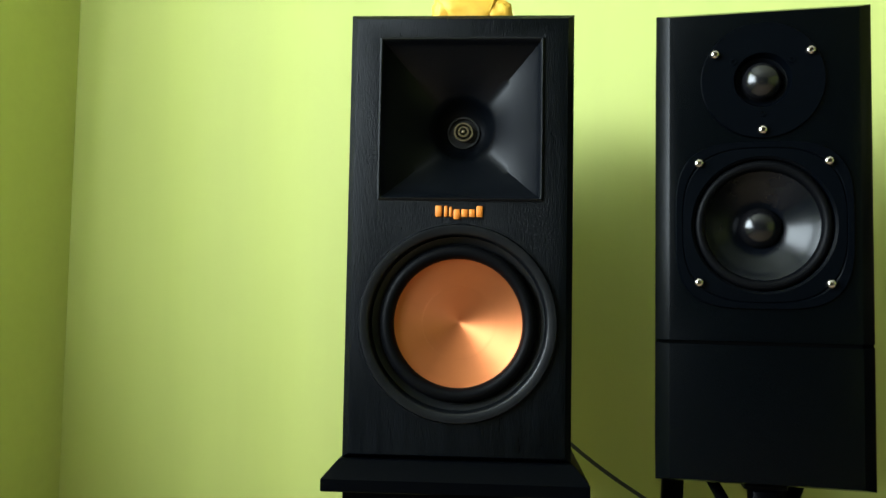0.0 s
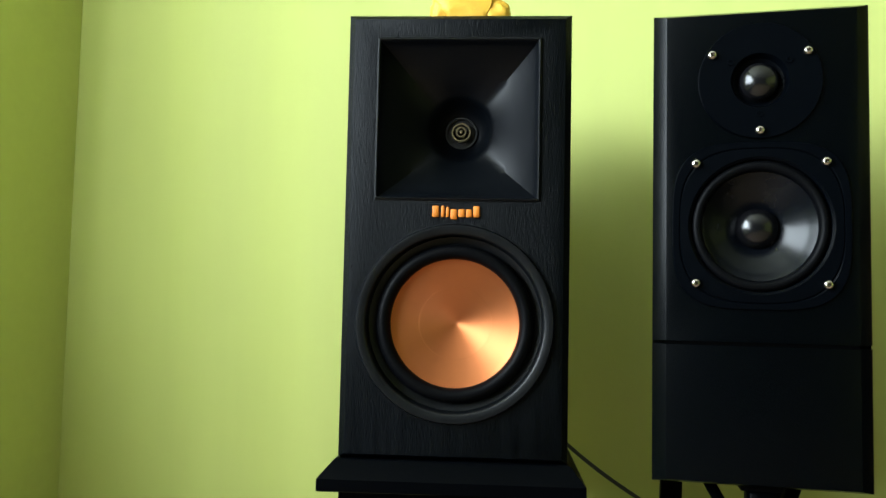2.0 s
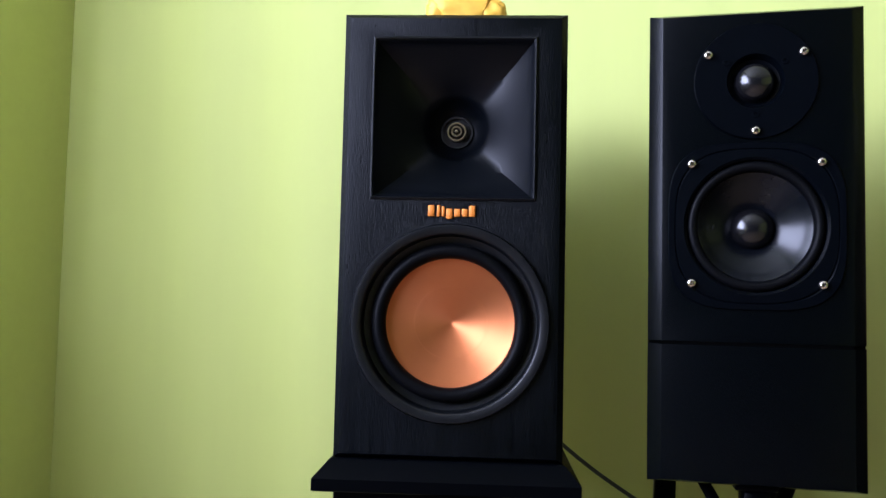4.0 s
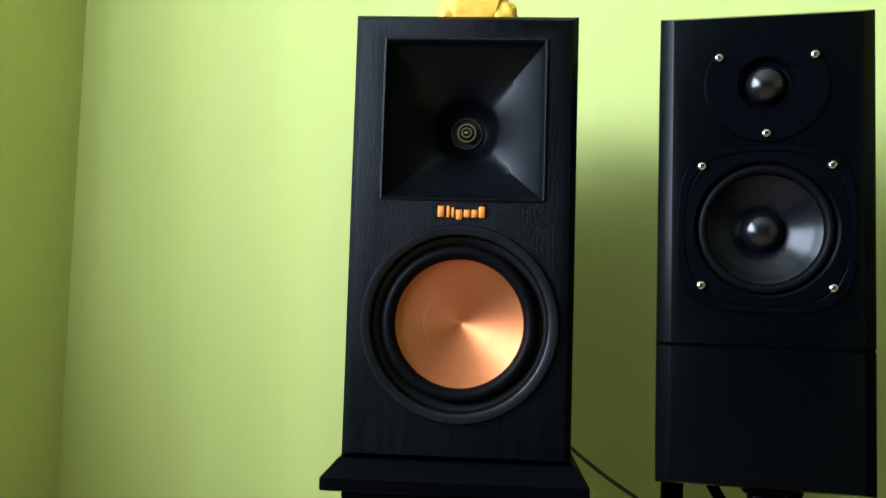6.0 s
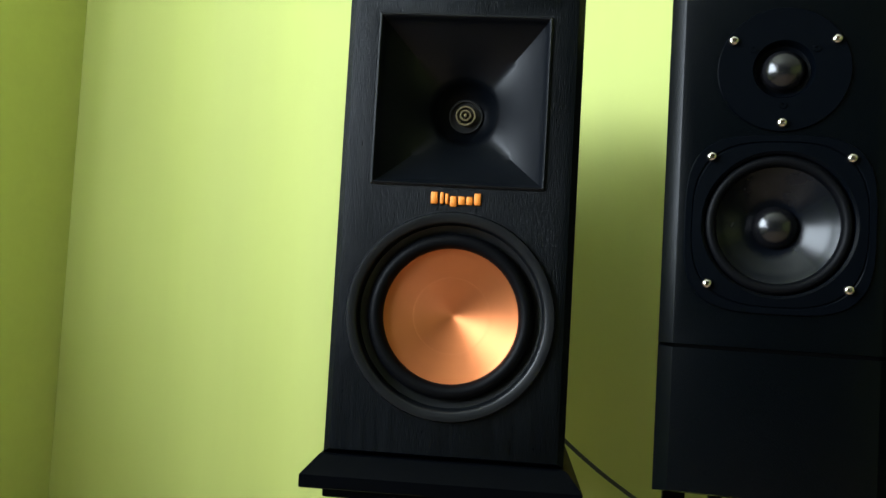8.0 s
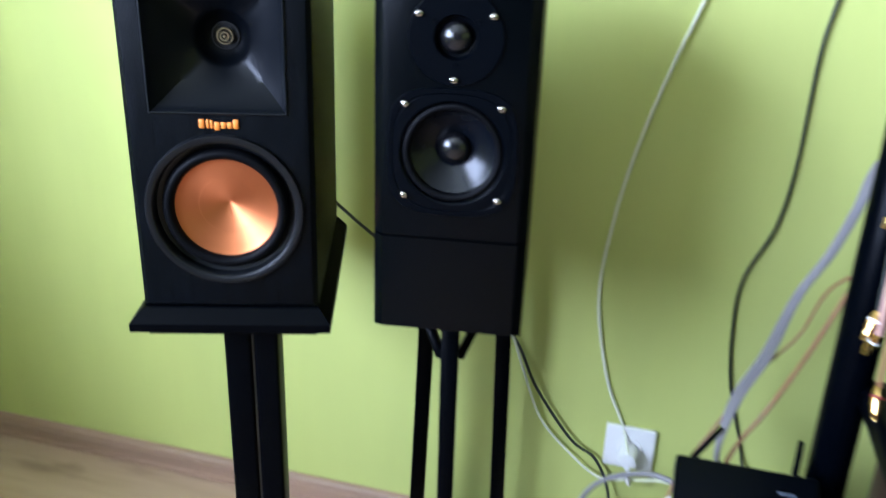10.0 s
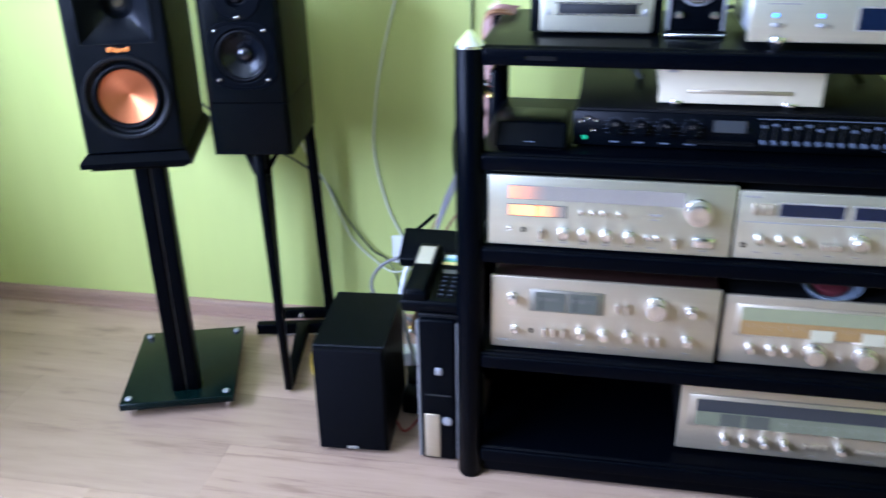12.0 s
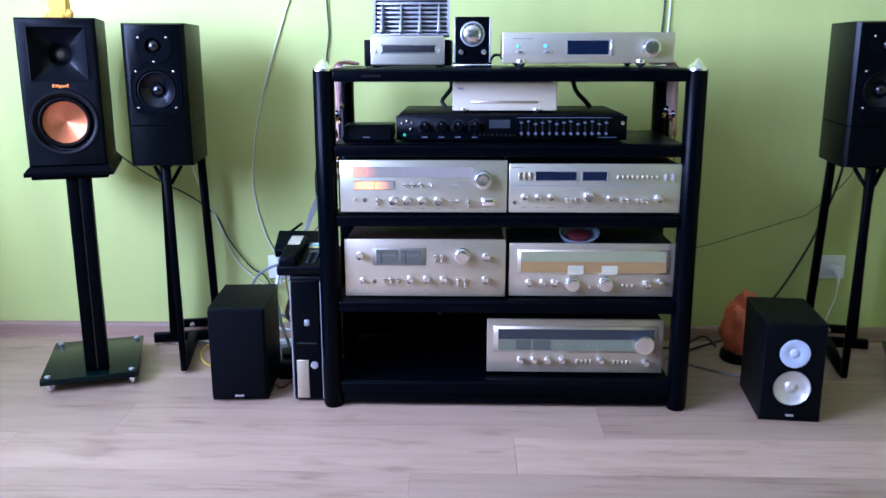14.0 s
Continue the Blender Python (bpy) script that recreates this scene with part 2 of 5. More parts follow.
M_PCSILVER = mat("silver_plastic_trim", (0.34, 0.345, 0.36), 0.35, metal=0.5, var=0.05, scale=80)
M_PAPER = mat("cream_paper_label", (0.42, 0.38, 0.25), 0.7, var=0.1, scale=60)
M_SALT = mat("orange_salt_rock", (0.68, 0.15, 0.045), 0.55, var=0.35, scale=25, bump=0.8)
M_YELLOW = mat("yellow_foam", (0.74, 0.42, 0.035), 0.6, var=0.25, scale=90, bump=0.6)
M_WCONE = mat("white_driver_cone", (0.38, 0.42, 0.49), 0.45, var=0.05, scale=60)
M_WFOIL = mat("silver_woofer_cone", (0.60, 0.57, 0.50), 0.34, metal=0.6, var=0.08, scale=40, aniso=0.6)
M_CABLEW = mat("white_cable", (0.80, 0.80, 0.78), 0.5, var=0.06, scale=60)
M_CABLEI = mat("ivory_cable", (0.70, 0.72, 0.56), 0.5, var=0.06, scale=60)
M_CABLEG = mat("grey_cable", (0.20, 0.19, 0.19), 0.5, var=0.1, scale=60)
M_WIRE = mat("olive_black_wire", (0.014, 0.020, 0.010), 0.5, var=0.1, scale=60)
M_WIREG = mat("olive_green_wire", (0.06, 0.075, 0.03), 0.5, var=0.1, scale=60)
M_CABLEB = mat("black_cable", (0.015, 0.02, 0.016), 0.5, var=0.1, scale=60)
M_CABLEY = mat("yellow_cable", (0.75, 0.52, 0.06), 0.5, var=0.06, scale=60)
M_CABLEO = mat("copper_coloured_cable", (0.26, 0.125, 0.055), 0.4, var=0.2, scale=90)
M_CABLEP = mat("pink_copper_cable", (0.42, 0.25, 0.20), 0.4, var=0.2, scale=90)
M_CABLER = mat("red_cable", (0.22, 0.028, 0.018), 0.5, var=0.1, scale=60)
M_GOLD = mat("gold_plug", (0.85, 0.55, 0.18), 0.2, metal=1.0, var=0.05, scale=100)
M_RED = mat("dark_red_badge", (0.09, 0.018, 0.022), 0.3, var=0.2, scale=60)
M_RIM = mat("pale_blue_glass_rim", (0.16, 0.19, 0.23), 0.15, var=0.1, scale=40)
M_CARD = [mat("card_" + n, c, 0.5, var=0.05, scale=60) for n, c in
          (("pale", (0.65, 0.75, 0.8)), ("blue", (0.2, 0.42, 0.62)), ("green", (0.15, 0.42, 0.2)), ("yellow", (0.72, 0.6, 0.2)))]


# ---- mesh helpers ----
def box(x0, x1, y0, y1, z0, z1, bev=0.0, seg=2):
    bm = bmesh.new()
    bmesh.ops.create_cube(bm, size=1.0, matrix=Matrix.Translation(((x0 + x1) / 2, (y0 + y1) / 2, (z0 + z1) / 2)) @ Matrix.Diagonal((x1 - x0, y1 - y0, z1 - z0, 1)))
    if bev:
        bmesh.ops.bevel(bm, geom=list(bm.edges), offset=bev, segments=seg, affect='EDGES', profile=0.5)
    return bm


def lathe(profile, cx=0.0, cy=0.0, cz=0.0, n=48, axis='y'):
    """Turn (radius, depth) pairs about an axis: y points into the thing, z points up."""
    bm = bmesh.new()
    rings = []
    for r, d in profile:
        if r < 1e-6:
            p = (cx, cy + d, cz) if axis == 'y' else (cx, cy, cz + d)
            rings.append([bm.verts.new(p)])
            continue
        ring = []
        for k in range(n):
            a = 2 * math.pi * k / n
            c, s = r * math.cos(a), r * math.sin(a)
            ring.append(bm.verts.new((cx + c, cy + d, cz + s) if axis == 'y' else (cx + c, cy + s, cz + d)))
        rings.append(ring)
    for a, b in zip(rings, rings[1:]):
        if len(a) == 1 and len(b) == 1:
            continue
        for k in range(n):
            q = [a[k % len(a)], a[(k + 1) % len(a)], b[(k + 1) % len(b)], b[k % len(b)]]
            q = list(dict.fromkeys(q))
            bm.faces.new(q)
    bmesh.ops.recalc_face_normals(bm, faces=bm.faces)
    return bm


def merged(*bms):
    out = bmesh.new()
    for b in bms:
        me = bpy.data.meshes.new("tmp")
        b.to_mesh(me)
        out.from_mesh(me)
        bpy.data.meshes.remove(me)
        b.free()
    return out


def moved(bm, m):
    bmesh.ops.transform(bm, matrix=m, verts=bm.verts)
    return bm


def smooth_line(points, steps=8):
    """A Catmull-Rom line through the points."""
    p = [Vector(q) for q in points]
    p = [2 * p[0] - p[1]] + p + [2 * p[-1] - p[-2]]
    out = []
    for i in range(1, len(p) - 2):
        for k in range(steps):
            t = k / steps
            a, b, c, d = p[i - 1:i + 3]
            out.append(0.5 * (2 * b + (c - a) * t + (2 * a - 5 * b + 4 * c - d) * t * t + (3 * b - a - 3 * c + d) * t ** 3))
    out.append(p[-2])
    return out


def tube(points, r, n=8, steps=8, flat=1.0):
    line = smooth_line(points, steps)
    bm = bmesh.new()
    rings = []
    for i, p in enumerate(line):
        d = (line[min(i + 1, len(line) - 1)] - line[max(i - 1, 0)]).normalized()
        u = d.cross(Vector((0.31, 0.9, 0.2))).normalized()
        v = d.cross(u)
        rings.append([bm.verts.new(p + r * (math.cos(2 * math.pi * k / n) * u + flat * math.sin(2 * math.pi * k / n) * v)) for k in range(n)])
    for a, b in zip(rings, rings[1:]):
        for k in range(n):
            bm.faces.new((a[k], a[(k + 1) % n], b[(k + 1) % n], b[k]))
    bm.faces.new(rings[0])
    bm.faces.new(rings[-1][::-1])
    bmesh.ops.recalc_face_normals(bm, faces=bm.faces)
    return bm


def mesh_of(name, bm, material, angle=46):
    me = bpy.data.meshes.new(name)
    bm.to_mesh(me)
    bm.free()
    for p in me.polygons:
        p.use_smooth = True
    me.set_sharp_from_angle(angle=radians(angle))
    me.materials.append(material)
    return me


def part(name, bm, material, parent, label=""):
    ob = new(name, mesh_of(name, bm, material, 24 if "cabinet" in name or name in ("top_plate", "woofer_frame") else 46))
    ob.parent = parent
    if label:
        ob["label"] = label
    return ob


def fine(name, bm, material, parent):
    """Small marks too fine to pick apart, joined."""
    ob = part(name, bm, material, parent)
    ob["kind"] = "stuff"
    return ob


def thing(name, m, label, category, group=""):
    ob = new(name)
    ob.empty_display_size = 0.05
    ob.matrix_world = m
    return tagged(ob, label, category, group)


def solid(name, bm, material, label="", category="", group="", kind="", m=None):
    ob = new(name, mesh_of(name, bm, material))
    if m is not None:
        ob.matrix_world = m
    return tagged(ob, label, category, group, kind)


def holed(x0, x1, z0, z1, loops, y=0.0):
    """A flat panel facing -y with holes cut along closed loops of (x, z)."""
    bm = bmesh.new()
    edges = []
    for loop in [[(x0, z0), (x1, z0), (x1, z1), (x0, z1)]] + loops:
        vs = [bm.verts.new((a, y, b)) for a, b in loop]
        edges += [bm.edges.new((vs[k], vs[(k + 1) % len(vs)])) for k in range(len(vs))]
    bmesh.ops.triangle_fill(bm, use_beauty=True, edges=edges, normal=(0, -1, 0))
    return bm


def circle(cx, cz, r, n=48):
    return [(cx + r * math.cos(2 * math.pi * k / n), cz + r * math.sin(2 * math.pi * k / n)) for k in range(n)]


def squircle(a, k, n, e):
    """The k-th of n points round a shape between a circle (e 2) and a square (large e), half width a."""
    t = 2 * math.pi * k / n
    c, s = math.cos(t), math.sin(t)
    r = a / (abs(c) ** e + abs(s) ** e) ** (1 / e)
    return r * c, r * s


def chamfered_cabinet(xi, xo, z0i, z0o, z1i, z1o, ch, depth, loops):
    """A speaker cabinet whose front is chamfered from an inner to an outer rectangle; loops are the driver holes."""
    bm = bmesh.new()
    rects = []
    for u, y in ((0.0, 0.0), (0.06, 0.025 * ch), (0.94, 0.90 * ch), (1.0, ch + 0.0006)):
        x, z0, z1 = xi + (xo - xi) * u, z0i + (z0o - z0i) * u, z1i + (z1o - z1i) * u
        rects.append([(-x, y, z0), (x, y, z0), (x, y, z1), (-x, y, z1)])
    rects += [[(-xo, depth, z0o), (xo, depth, z0o), (xo, depth, z1o), (-xo, depth, z1o)]]
    rings = [[bm.verts.new(p) for p in r] for r in rects]
    for a, b in zip(rings, rings[1:]):
        for k in range(4):
            bm.faces.new((a[k], a[(k + 1) % 4], b[(k + 1) % 4], b[k]))
    bm.faces.new(rings[-1])
    out = merged(bm, holed(-xi, xi, z0i, z1i, loops))
    bmesh.ops.remove_doubles(out, verts=out.verts, dist=1e-5)
    bmesh.ops.recalc_face_normals(out, faces=out.faces)
    return out


# ---- the room ----
def wall(name, x0, x1, y0, y1, z0, z1, material=None):
    return solid(name, box(x0, x1, y0, y1, z0, z1), material or M_WALL, "lime green painted plaster wall", "wall", kind="structure")


T = 0.14


def plaster_sheet():
    """The north wall's plaster face: not quite flat, with soft upright ripples added to shade it in light bands."""
    bm = bmesh.new()
    nx, nz = 280, 26
    def depth(x, z):
        sway = 0.02 * math.sin(1.7 * z + 0.4)
        d = -0.012 * math.exp(-((x + 2.070 + sway) / 0.042) ** 2) * (0.55 + 0.45 * math.tanh(3 * (z - 0.75)))
        d -= 0.015 * math.exp(-((x + 1.84 + 0.8 * sway) / 0.070) ** 2) * (0.6 + 0.4 * math.tanh(3 * (z - 0.8)))
        d -= 0.017 * math.exp(-((x + 1.63 + 0.6 * sway) / 0.085) ** 2)
        low = min(1.0, max(0.0, (z - 0.10) / 0.35))
        d *= low * low * (3 - 2 * low)
        return d + 0.0016 * noise.noise(Vector((x * 3.1, z * 0.9, 4.0))) + 0.0007 * noise.noise(Vector((x * 8, z * 5, 9.0)))
    grid = []
    for i in range(nx + 1):
        u = (i / nx) ** 1.25
        x = XL + (XR - XL) * u
        grid.append([bm.verts.new((x, YB + depth(x, ZC * k / nz), -0.02 + (ZC + 0.02) * k / nz)) for k in range(nz + 1)])
    for i in range(nx):
        for k in range(nz):
            bm.faces.new((grid[i][k], grid[i + 1][k], grid[i + 1][k + 1], grid[i][k + 1]))
    return bm


solid("wall_north", merged(plaster_sheet(), box(XL - T, XR + T, YB + 0.006, YB + T, -0.02, ZC)), M_BANDED, "lime green painted plaster wall with faint upright light bands painted in", "wall", kind="structure")
wall("wall_east", XR, XR + T, YF, YB - 0.001, -0.02, ZC)
# out of view; darkened to cut bounce light and reflections in black fronts
wall("wall_south", XL - T, XR + T, YF - T, YF - 0.001, -0.02, ZC, M_FAR)["label"] = "plain unseen wall, darkened to cut bounce light"
# the west wall stands round a window opening
west = merged(box(XL - T, XL, YF, WIN_Y0, -0.02, ZC), box(XL - T, XL, WIN_Y1, YB - 0.001, -0.02, ZC),
              box(XL - T, XL, WIN_Y0, WIN_Y1, -0.02, WIN_Z0), box(XL - T, XL, WIN_Y0, WIN_Y1, WIN_Z1, ZC))
solid("wall_west", west, M_WALL, "lime green painted plaster wall with a window", "wall", kind="structure")
solid("ceiling", box(XL - T, XR + T, YF - T, YB + T, ZC, ZC + 0.12), M_CEIL, "plain cream painted ceiling", "ceiling", kind="structure")
floor = solid("floor", box(XL, XR, YF, YB, -0.05, -0.009), M_SUB, "washed oak laminate floor of long planks", "floor", kind="structure")

window = thing("window_1", pose(XL - 0.07, 0, 0), "white framed window in the green wall", "window")
window["kind"] = "structure"
wf = []
for a, b in ((WIN_Y0, WIN_Y0 + 0.06), (WIN_Y1 - 0.06, WIN_Y1), ((WIN_Y0 + WIN_Y1) / 2 - 0.04, (WIN_Y0 + WIN_Y1) / 2 + 0.04)):
    wf.append(box(0, 0.06, a, b, WIN_Z0, WIN_Z1, 0.006))
for a, b in ((WIN_Z0, WIN_Z0 + 0.06), (WIN_Z1 - 0.06, WIN_Z1)):
    wf.append(box(0.002, 0.058, WIN_Y0, WIN_Y1, a, b, 0.006))
part("window_frame", merged(*wf), M_WHITE, window)
part("window_sill", box(0.05, 0.20, WIN_Y0 - 0.05, WIN_Y1 + 0.05, WIN_Z0 - 0.03, WIN_Z0, 0.008), M_WHITE, window)

# baseboards: a foil-wrapped moulding with a rounded top, a cable cover set into its middle and a foot
BOARD = ((0.0, 0.0), (0.0185, 0.0), (0.0190, 0.003), (0.0182, 0.0105), (0.0150, 0.0115), (0.0150, 0.0135), (0.0168, 0.0145), (0.0160, 0.034),
         (0.0142, 0.035), (0.0142, 0.0365), (0.0150, 0.038), (0.0130, 0.045), (0.0080, 0.049), (0.0, 0.050))


def baseboard(length, m):
    """The moulding's profile (depth, height) drawn out along x."""
    bm = bmesh.new()
    ends = [[bm.verts.new((x, -d, z)) for d, z in BOARD] for x in (0.0, length)]
    for k in range(len(BOARD)):
        bm.faces.new((ends[0][k], ends[0][(k + 1) % len(BOARD)], ends[1][(k + 1) % len(BOARD)], ends[1][k]))
    bm.faces.new(ends[0])
    bm.faces.new(ends[1])
    bmesh.ops.recalc_face_normals(bm, faces=bm.faces)
    ob = new("baseboard", mesh_of("baseboard", bm, M_BASE, 28))
    ob.matrix_world = m
    tagged(ob, "low brown wood-grain baseboard along the wall", "baseboard", kind="structure")


baseboard(XR - XL, pose(XL, YB - 0.001, 0))
baseboard(YB - 0.024 - YF, pose(XL + 0.001, YF, 0, 0, 0, 90))

# ---- speakers ----
def horn_speaker(m, label):
    """Stand-mount speaker with a square horn over a copper cone."""
    sp = thing("bookshelf_speaker", m, label, "speaker", "horn speakers")
    W, H, D = 0.1008, 0.398, 0.31
    HZ, WZ = 0.302, 0.1195  # centres of horn and woofer
    n = 64
    horn_loop = [(a, HZ + b) for a, b in (squircle(0.0735, k, n, 200) for k in range(n))]
    part("cabinet", chamfered_cabinet(0.0948, W, 0.004, 0.0, H - 0.005, H, 0.0060, D, [horn_loop, circle(0, WZ, 0.0855)]), M_VINYL, sp)
    # horn: a raised rim, then planes that close from a square to the round throat
    bm = bmesh.new()
    rings = []
    prof = [(0.0738, 0.004, 200), (0.0738, -0.0015, 200), (0.0722, -0.0028, 200), (0.0708, -0.0015, 160)]
    for a, d, e in prof:
        rings.append([bm.verts.new((x, d, HZ + z)) for x, z in (squircle(a, k, n, e) for k in range(n))])
    for i in range(17):
        t = i / 16
        half, w = 0.0700 * (1 - t) + 0.0300 * t, t ** 3
        ring = []
        for k in range(n):
            c, q = math.cos(2 * math.pi * k / n), math.sin(2 * math.pi * k / n)
            r = half * ((1 - w) / max(abs(c), abs(q)) + w)
            ring.append(bm.verts.new((r * c, 0.001 + 0.046 * t ** 0.9, HZ + r * q)))
        rings.append(ring)
    for a, d in ((0.0285, 0.052), (0.0235, 0.060), (0.0175, 0.066), (0.0150, 0.067)):
        rings.append([bm.verts.new((x, d, HZ + z)) for x, z in (squircle(a, k, n, 2) for k in range(n))])
    for a, b in zip(rings, rings[1:]):
        for k in range(n):
            bm.faces.new((a[k], a[(k + 1) % n], b[(k + 1) % n], b[k]))
    bmesh.ops.recalc_face_normals(bm, faces=bm.faces)
    horn = part("horn", bm, M_HORN, sp, "square black rubber horn")
    part("phase_plug", lathe([(0.0155, 0.069), (0.0155, 0.064), (0.0138, 0.064), (0.0138, 0.067), (0.0, 0.067)], 0, 0, HZ, 32), M_DEEP, horn)
    part("plug_ring", lathe([(0.0092, 0.066), (0.0092, 0.060), (0.0076, 0.060), (0.0076, 0.066)], 0, 0, HZ, 32), M_BRASS, horn, "thin brass ring")
    part("plug_ring", lathe([(0.0052, 0.066), (0.0052, 0.058), (0.0036, 0.058), (0.0036, 0.066)], 0, 0, HZ, 32), M_BRASS, horn)
    part("plug_tip", lathe([(0.0018, 0.066), (0.0015, 0.058), (0.0, 0.0575)], 0, 0, HZ, 16), M_BRASS, horn)
    # woofer
    woofer = part("woofer_ring", lathe([(0.0878, 0.003), (0.0878, -0.002), (0.0866, -0.0045), (0.0800, -0.0050), (0.0782, -0.0035), (0.0772, 0.010), (0.0700, 0.012), (0.0690, 0.03)], 0, 0, WZ, 72), M_RING, sp, "black trim ring round the woofer")
    pr = [(0.0706, 0.012)]
    for i in range(13):
        a = math.pi * i / 12
        pr.append((0.0638 + 0.0066 * math.cos(a), 0.009 - 0.0090 * math.sin(a)))
    pr += [(0.0572, 0.010), (0.0560, 0.011)]
    part("surround", lathe(pr, 0, 0, WZ, 72), M_RUBBER, woofer, "black rubber half-roll surround")
    cone = [(0.0574, 0.0085)] + [(0.0565 * (1 - t) + 0.0335 * t, 0.0095 + 0.0100 * t) for t in (0, 0.25, 0.5, 0.75, 1)]
    cone += [(0.0331, 0.01965), (0.0327, 0.0197)] + [(0.0327 * (1 - t), 0.0197 + 0.0140 * t) for t in (0.03, 0.25, 0.5, 0.75, 0.9, 1)]
    part("cone", lathe(cone, 0, 0, WZ, 96), M_COPPER, woofer, "spun copper-coloured metal cone")
    # badge under the horn; the maker's name is drawn as plain shapes
    badge = part("badge", box(-0.0215, 0.0215, -0.0006, 0.0006, 0.2128, 0.2240), M_VINYL, sp)
    for x, w, z0, z1 in ((-0.0183, 0.0058, 0.2135, 0.2235), (-0.0118, 0.0030, 0.2135, 0.2235), (-0.0076, 0.0028, 0.2135, 0.2225), (-0.0022, 0.0056, 0.2115, 0.2205),
                         (0.0048, 0.0056, 0.2135, 0.2205), (0.0114, 0.0052, 0.2135, 0.2205), (0.0180, 0.0056, 0.2135, 0.2235)):
        part("badge_block", box(x - w / 2, x + w / 2, -0.0022, 0.0003, z0, z1, 0.0006, 1), M_LOGO, badge, "raised orange block")
    part("terminal_panel", box(-0.04, 0.04, D - 0.001, D + 0.006, 0.06, 0.14, 0.003), M_BLACK, sp)
    return sp


def dome_speaker(m, label):
    """Two-way speaker with a dome tweeter, a black cone and chamfered front edges."""
    sp = thing("bookshelf_speaker", m, label, "speaker", "dome speakers")
    D = 0.25
    TZ, WZ, GZ = 0.3275, 0.209, 0.1135
    def cab(z0, z1, loops, ct, cb):
        return chamfered_cabinet(0.0730, 0.0840, z0 + cb, z0, z1 - ct, z1, 0.0100, D, loops)
    part("upper_cabinet", cab(GZ + 0.0012, 0.3885, [circle(0, TZ, 0.030), circle(0, WZ, 0.058)], 0.0045, 0.0004), M_SATIN, sp)
    part("lower_cabinet", cab(0.0, GZ - 0.0012, [], 0.0004, 0.003), M_SATIN, sp)
    # near-black filler stands in for the shade inside the groove
    part("groove", merged(box(-0.0832, 0.0832, 0.0112, D - 0.004, GZ - 0.0014, GZ + 0.0014), box(-0.0728, 0.0728, 0.0016, 0.0110, GZ - 0.0013, GZ + 0.0013)), M_GROOVESHADE, sp)
    tw = part("tweeter_plate", lathe([(0.0482, 0.001), (0.0482, -0.0002), (0.0474, -0.0022), (0.0225, -0.0022), (0.0208, 0.0015), (0.0200, 0.006), (0.0165, 0.007)], 0, 0, TZ, 64), M_BLACK, sp, "round black tweeter plate")
    part("dome", lathe([(0.0166, 0.0065)] + [(0.0155 * math.cos(a), 0.004 - 0.0115 * math.sin(a)) for a in (k * math.pi / 16 for k in range(9))], 0, 0, TZ, 40), M_DOME, tw, "glossy black soft dome")
    for a in (35, 145, 270):
        part("small_screw", lathe([(0.0030, -0.0020), (0.0028, -0.0030), (0.0013, -0.0030), (0.0012, -0.0020), (0.0, -0.0020)], 0.0275 * math.cos(radians(a)), 0, TZ + 0.0275 * math.sin(radians(a)), 16), M_BLACK, tw)
    def bolt(x, z, parent):
        part("bolt", lathe([(0.0038, -0.001), (0.0038, -0.0040), (0.0034, -0.0052), (0.0026, -0.0060), (0.0016, -0.0062), (0.0015, -0.0030), (0.0, -0.0030)], x, 0, z, 16), M_SCREW, parent, "bright nickel hex bolt")
    for x, z in ((-0.0370, TZ + 0.0220), (0.0365, TZ + 0.0220), (-0.0002, TZ - 0.0415)):
        bolt(x, z, tw)
    # woofer frame: a rounded square plate with a round inner rim
    n = 72
    bm = bmesh.new()
    rings = []
    for a, d, e in ((0.0682, 0.001, 3.6), (0.0682, -0.0004, 3.6), (0.0674, -0.0020, 3.6), (0.0632, -0.0020, 3.0), (0.0626, -0.0010, 2.9), (0.0620, -0.0020, 2.8), (0.0560, -0.0024, 2.0), (0.0540, -0.0005, 2.0), (0.0535, 0.006, 2.0)):
        rings.append([bm.verts.new((x, d, WZ + z)) for x, z in (squircle(a, k, n, e) for k in range(n))])
    for a, b in zip(rings, rings[1:]):
        for k in range(n):
            bm.faces.new((a[k], a[(k + 1) % n], b[(k + 1) % n], b[k]))
    bmesh.ops.recalc_face_normals(bm, faces=bm.faces)
    wo = part("woofer_frame", bm, M_BLACK, sp, "rounded square black woofer frame")
    pr = [(0.0538, 0.004)] + [(0.0490 + 0.0042 * math.cos(math.pi * i / 8), 0.004 - 0.0050 * math.sin(math.pi * i / 8)) for i in range(9)]
    part("surround", lathe(pr + [(0.0445, 0.0060)], 0, 0, WZ, 64), M_RUBBER, wo, "black rubber surround")
    pr = [(0.0452, 0.0055)] + [(0.0445 * (1 - t) + 0.0170 * t, 0.006 + 0.020 * t ** 0.85) for t in (0, 0.15, 0.3, 0.5, 0.7, 0.85, 1)]
    part("cone", lathe(pr, 0, 0, WZ, 64), M_CONE, wo, "smooth glossy black cone")
    pr = [(0.0172, 0.0262)] + [(0.0168 * math.cos(a), 0.0245 - 0.0115 * math.sin(a)) for a in (k * math.pi / 16 for k in range(9))]
    part("dust_cap", lathe(pr, 0, 0, WZ, 48), M_DOME, wo)
    for x, z in ((-0.0497, 0.0506), (0.0494, 0.0506), (-0.0497, -0.0470), (0.0500, -0.0470)):
        bolt(x, WZ + z, wo)
    part("terminal_panel", box(-0.035, 0.035, D - 0.001, D + 0.006, 0.06, 0.13, 0.003), M_BLACK, sp)
    return sp


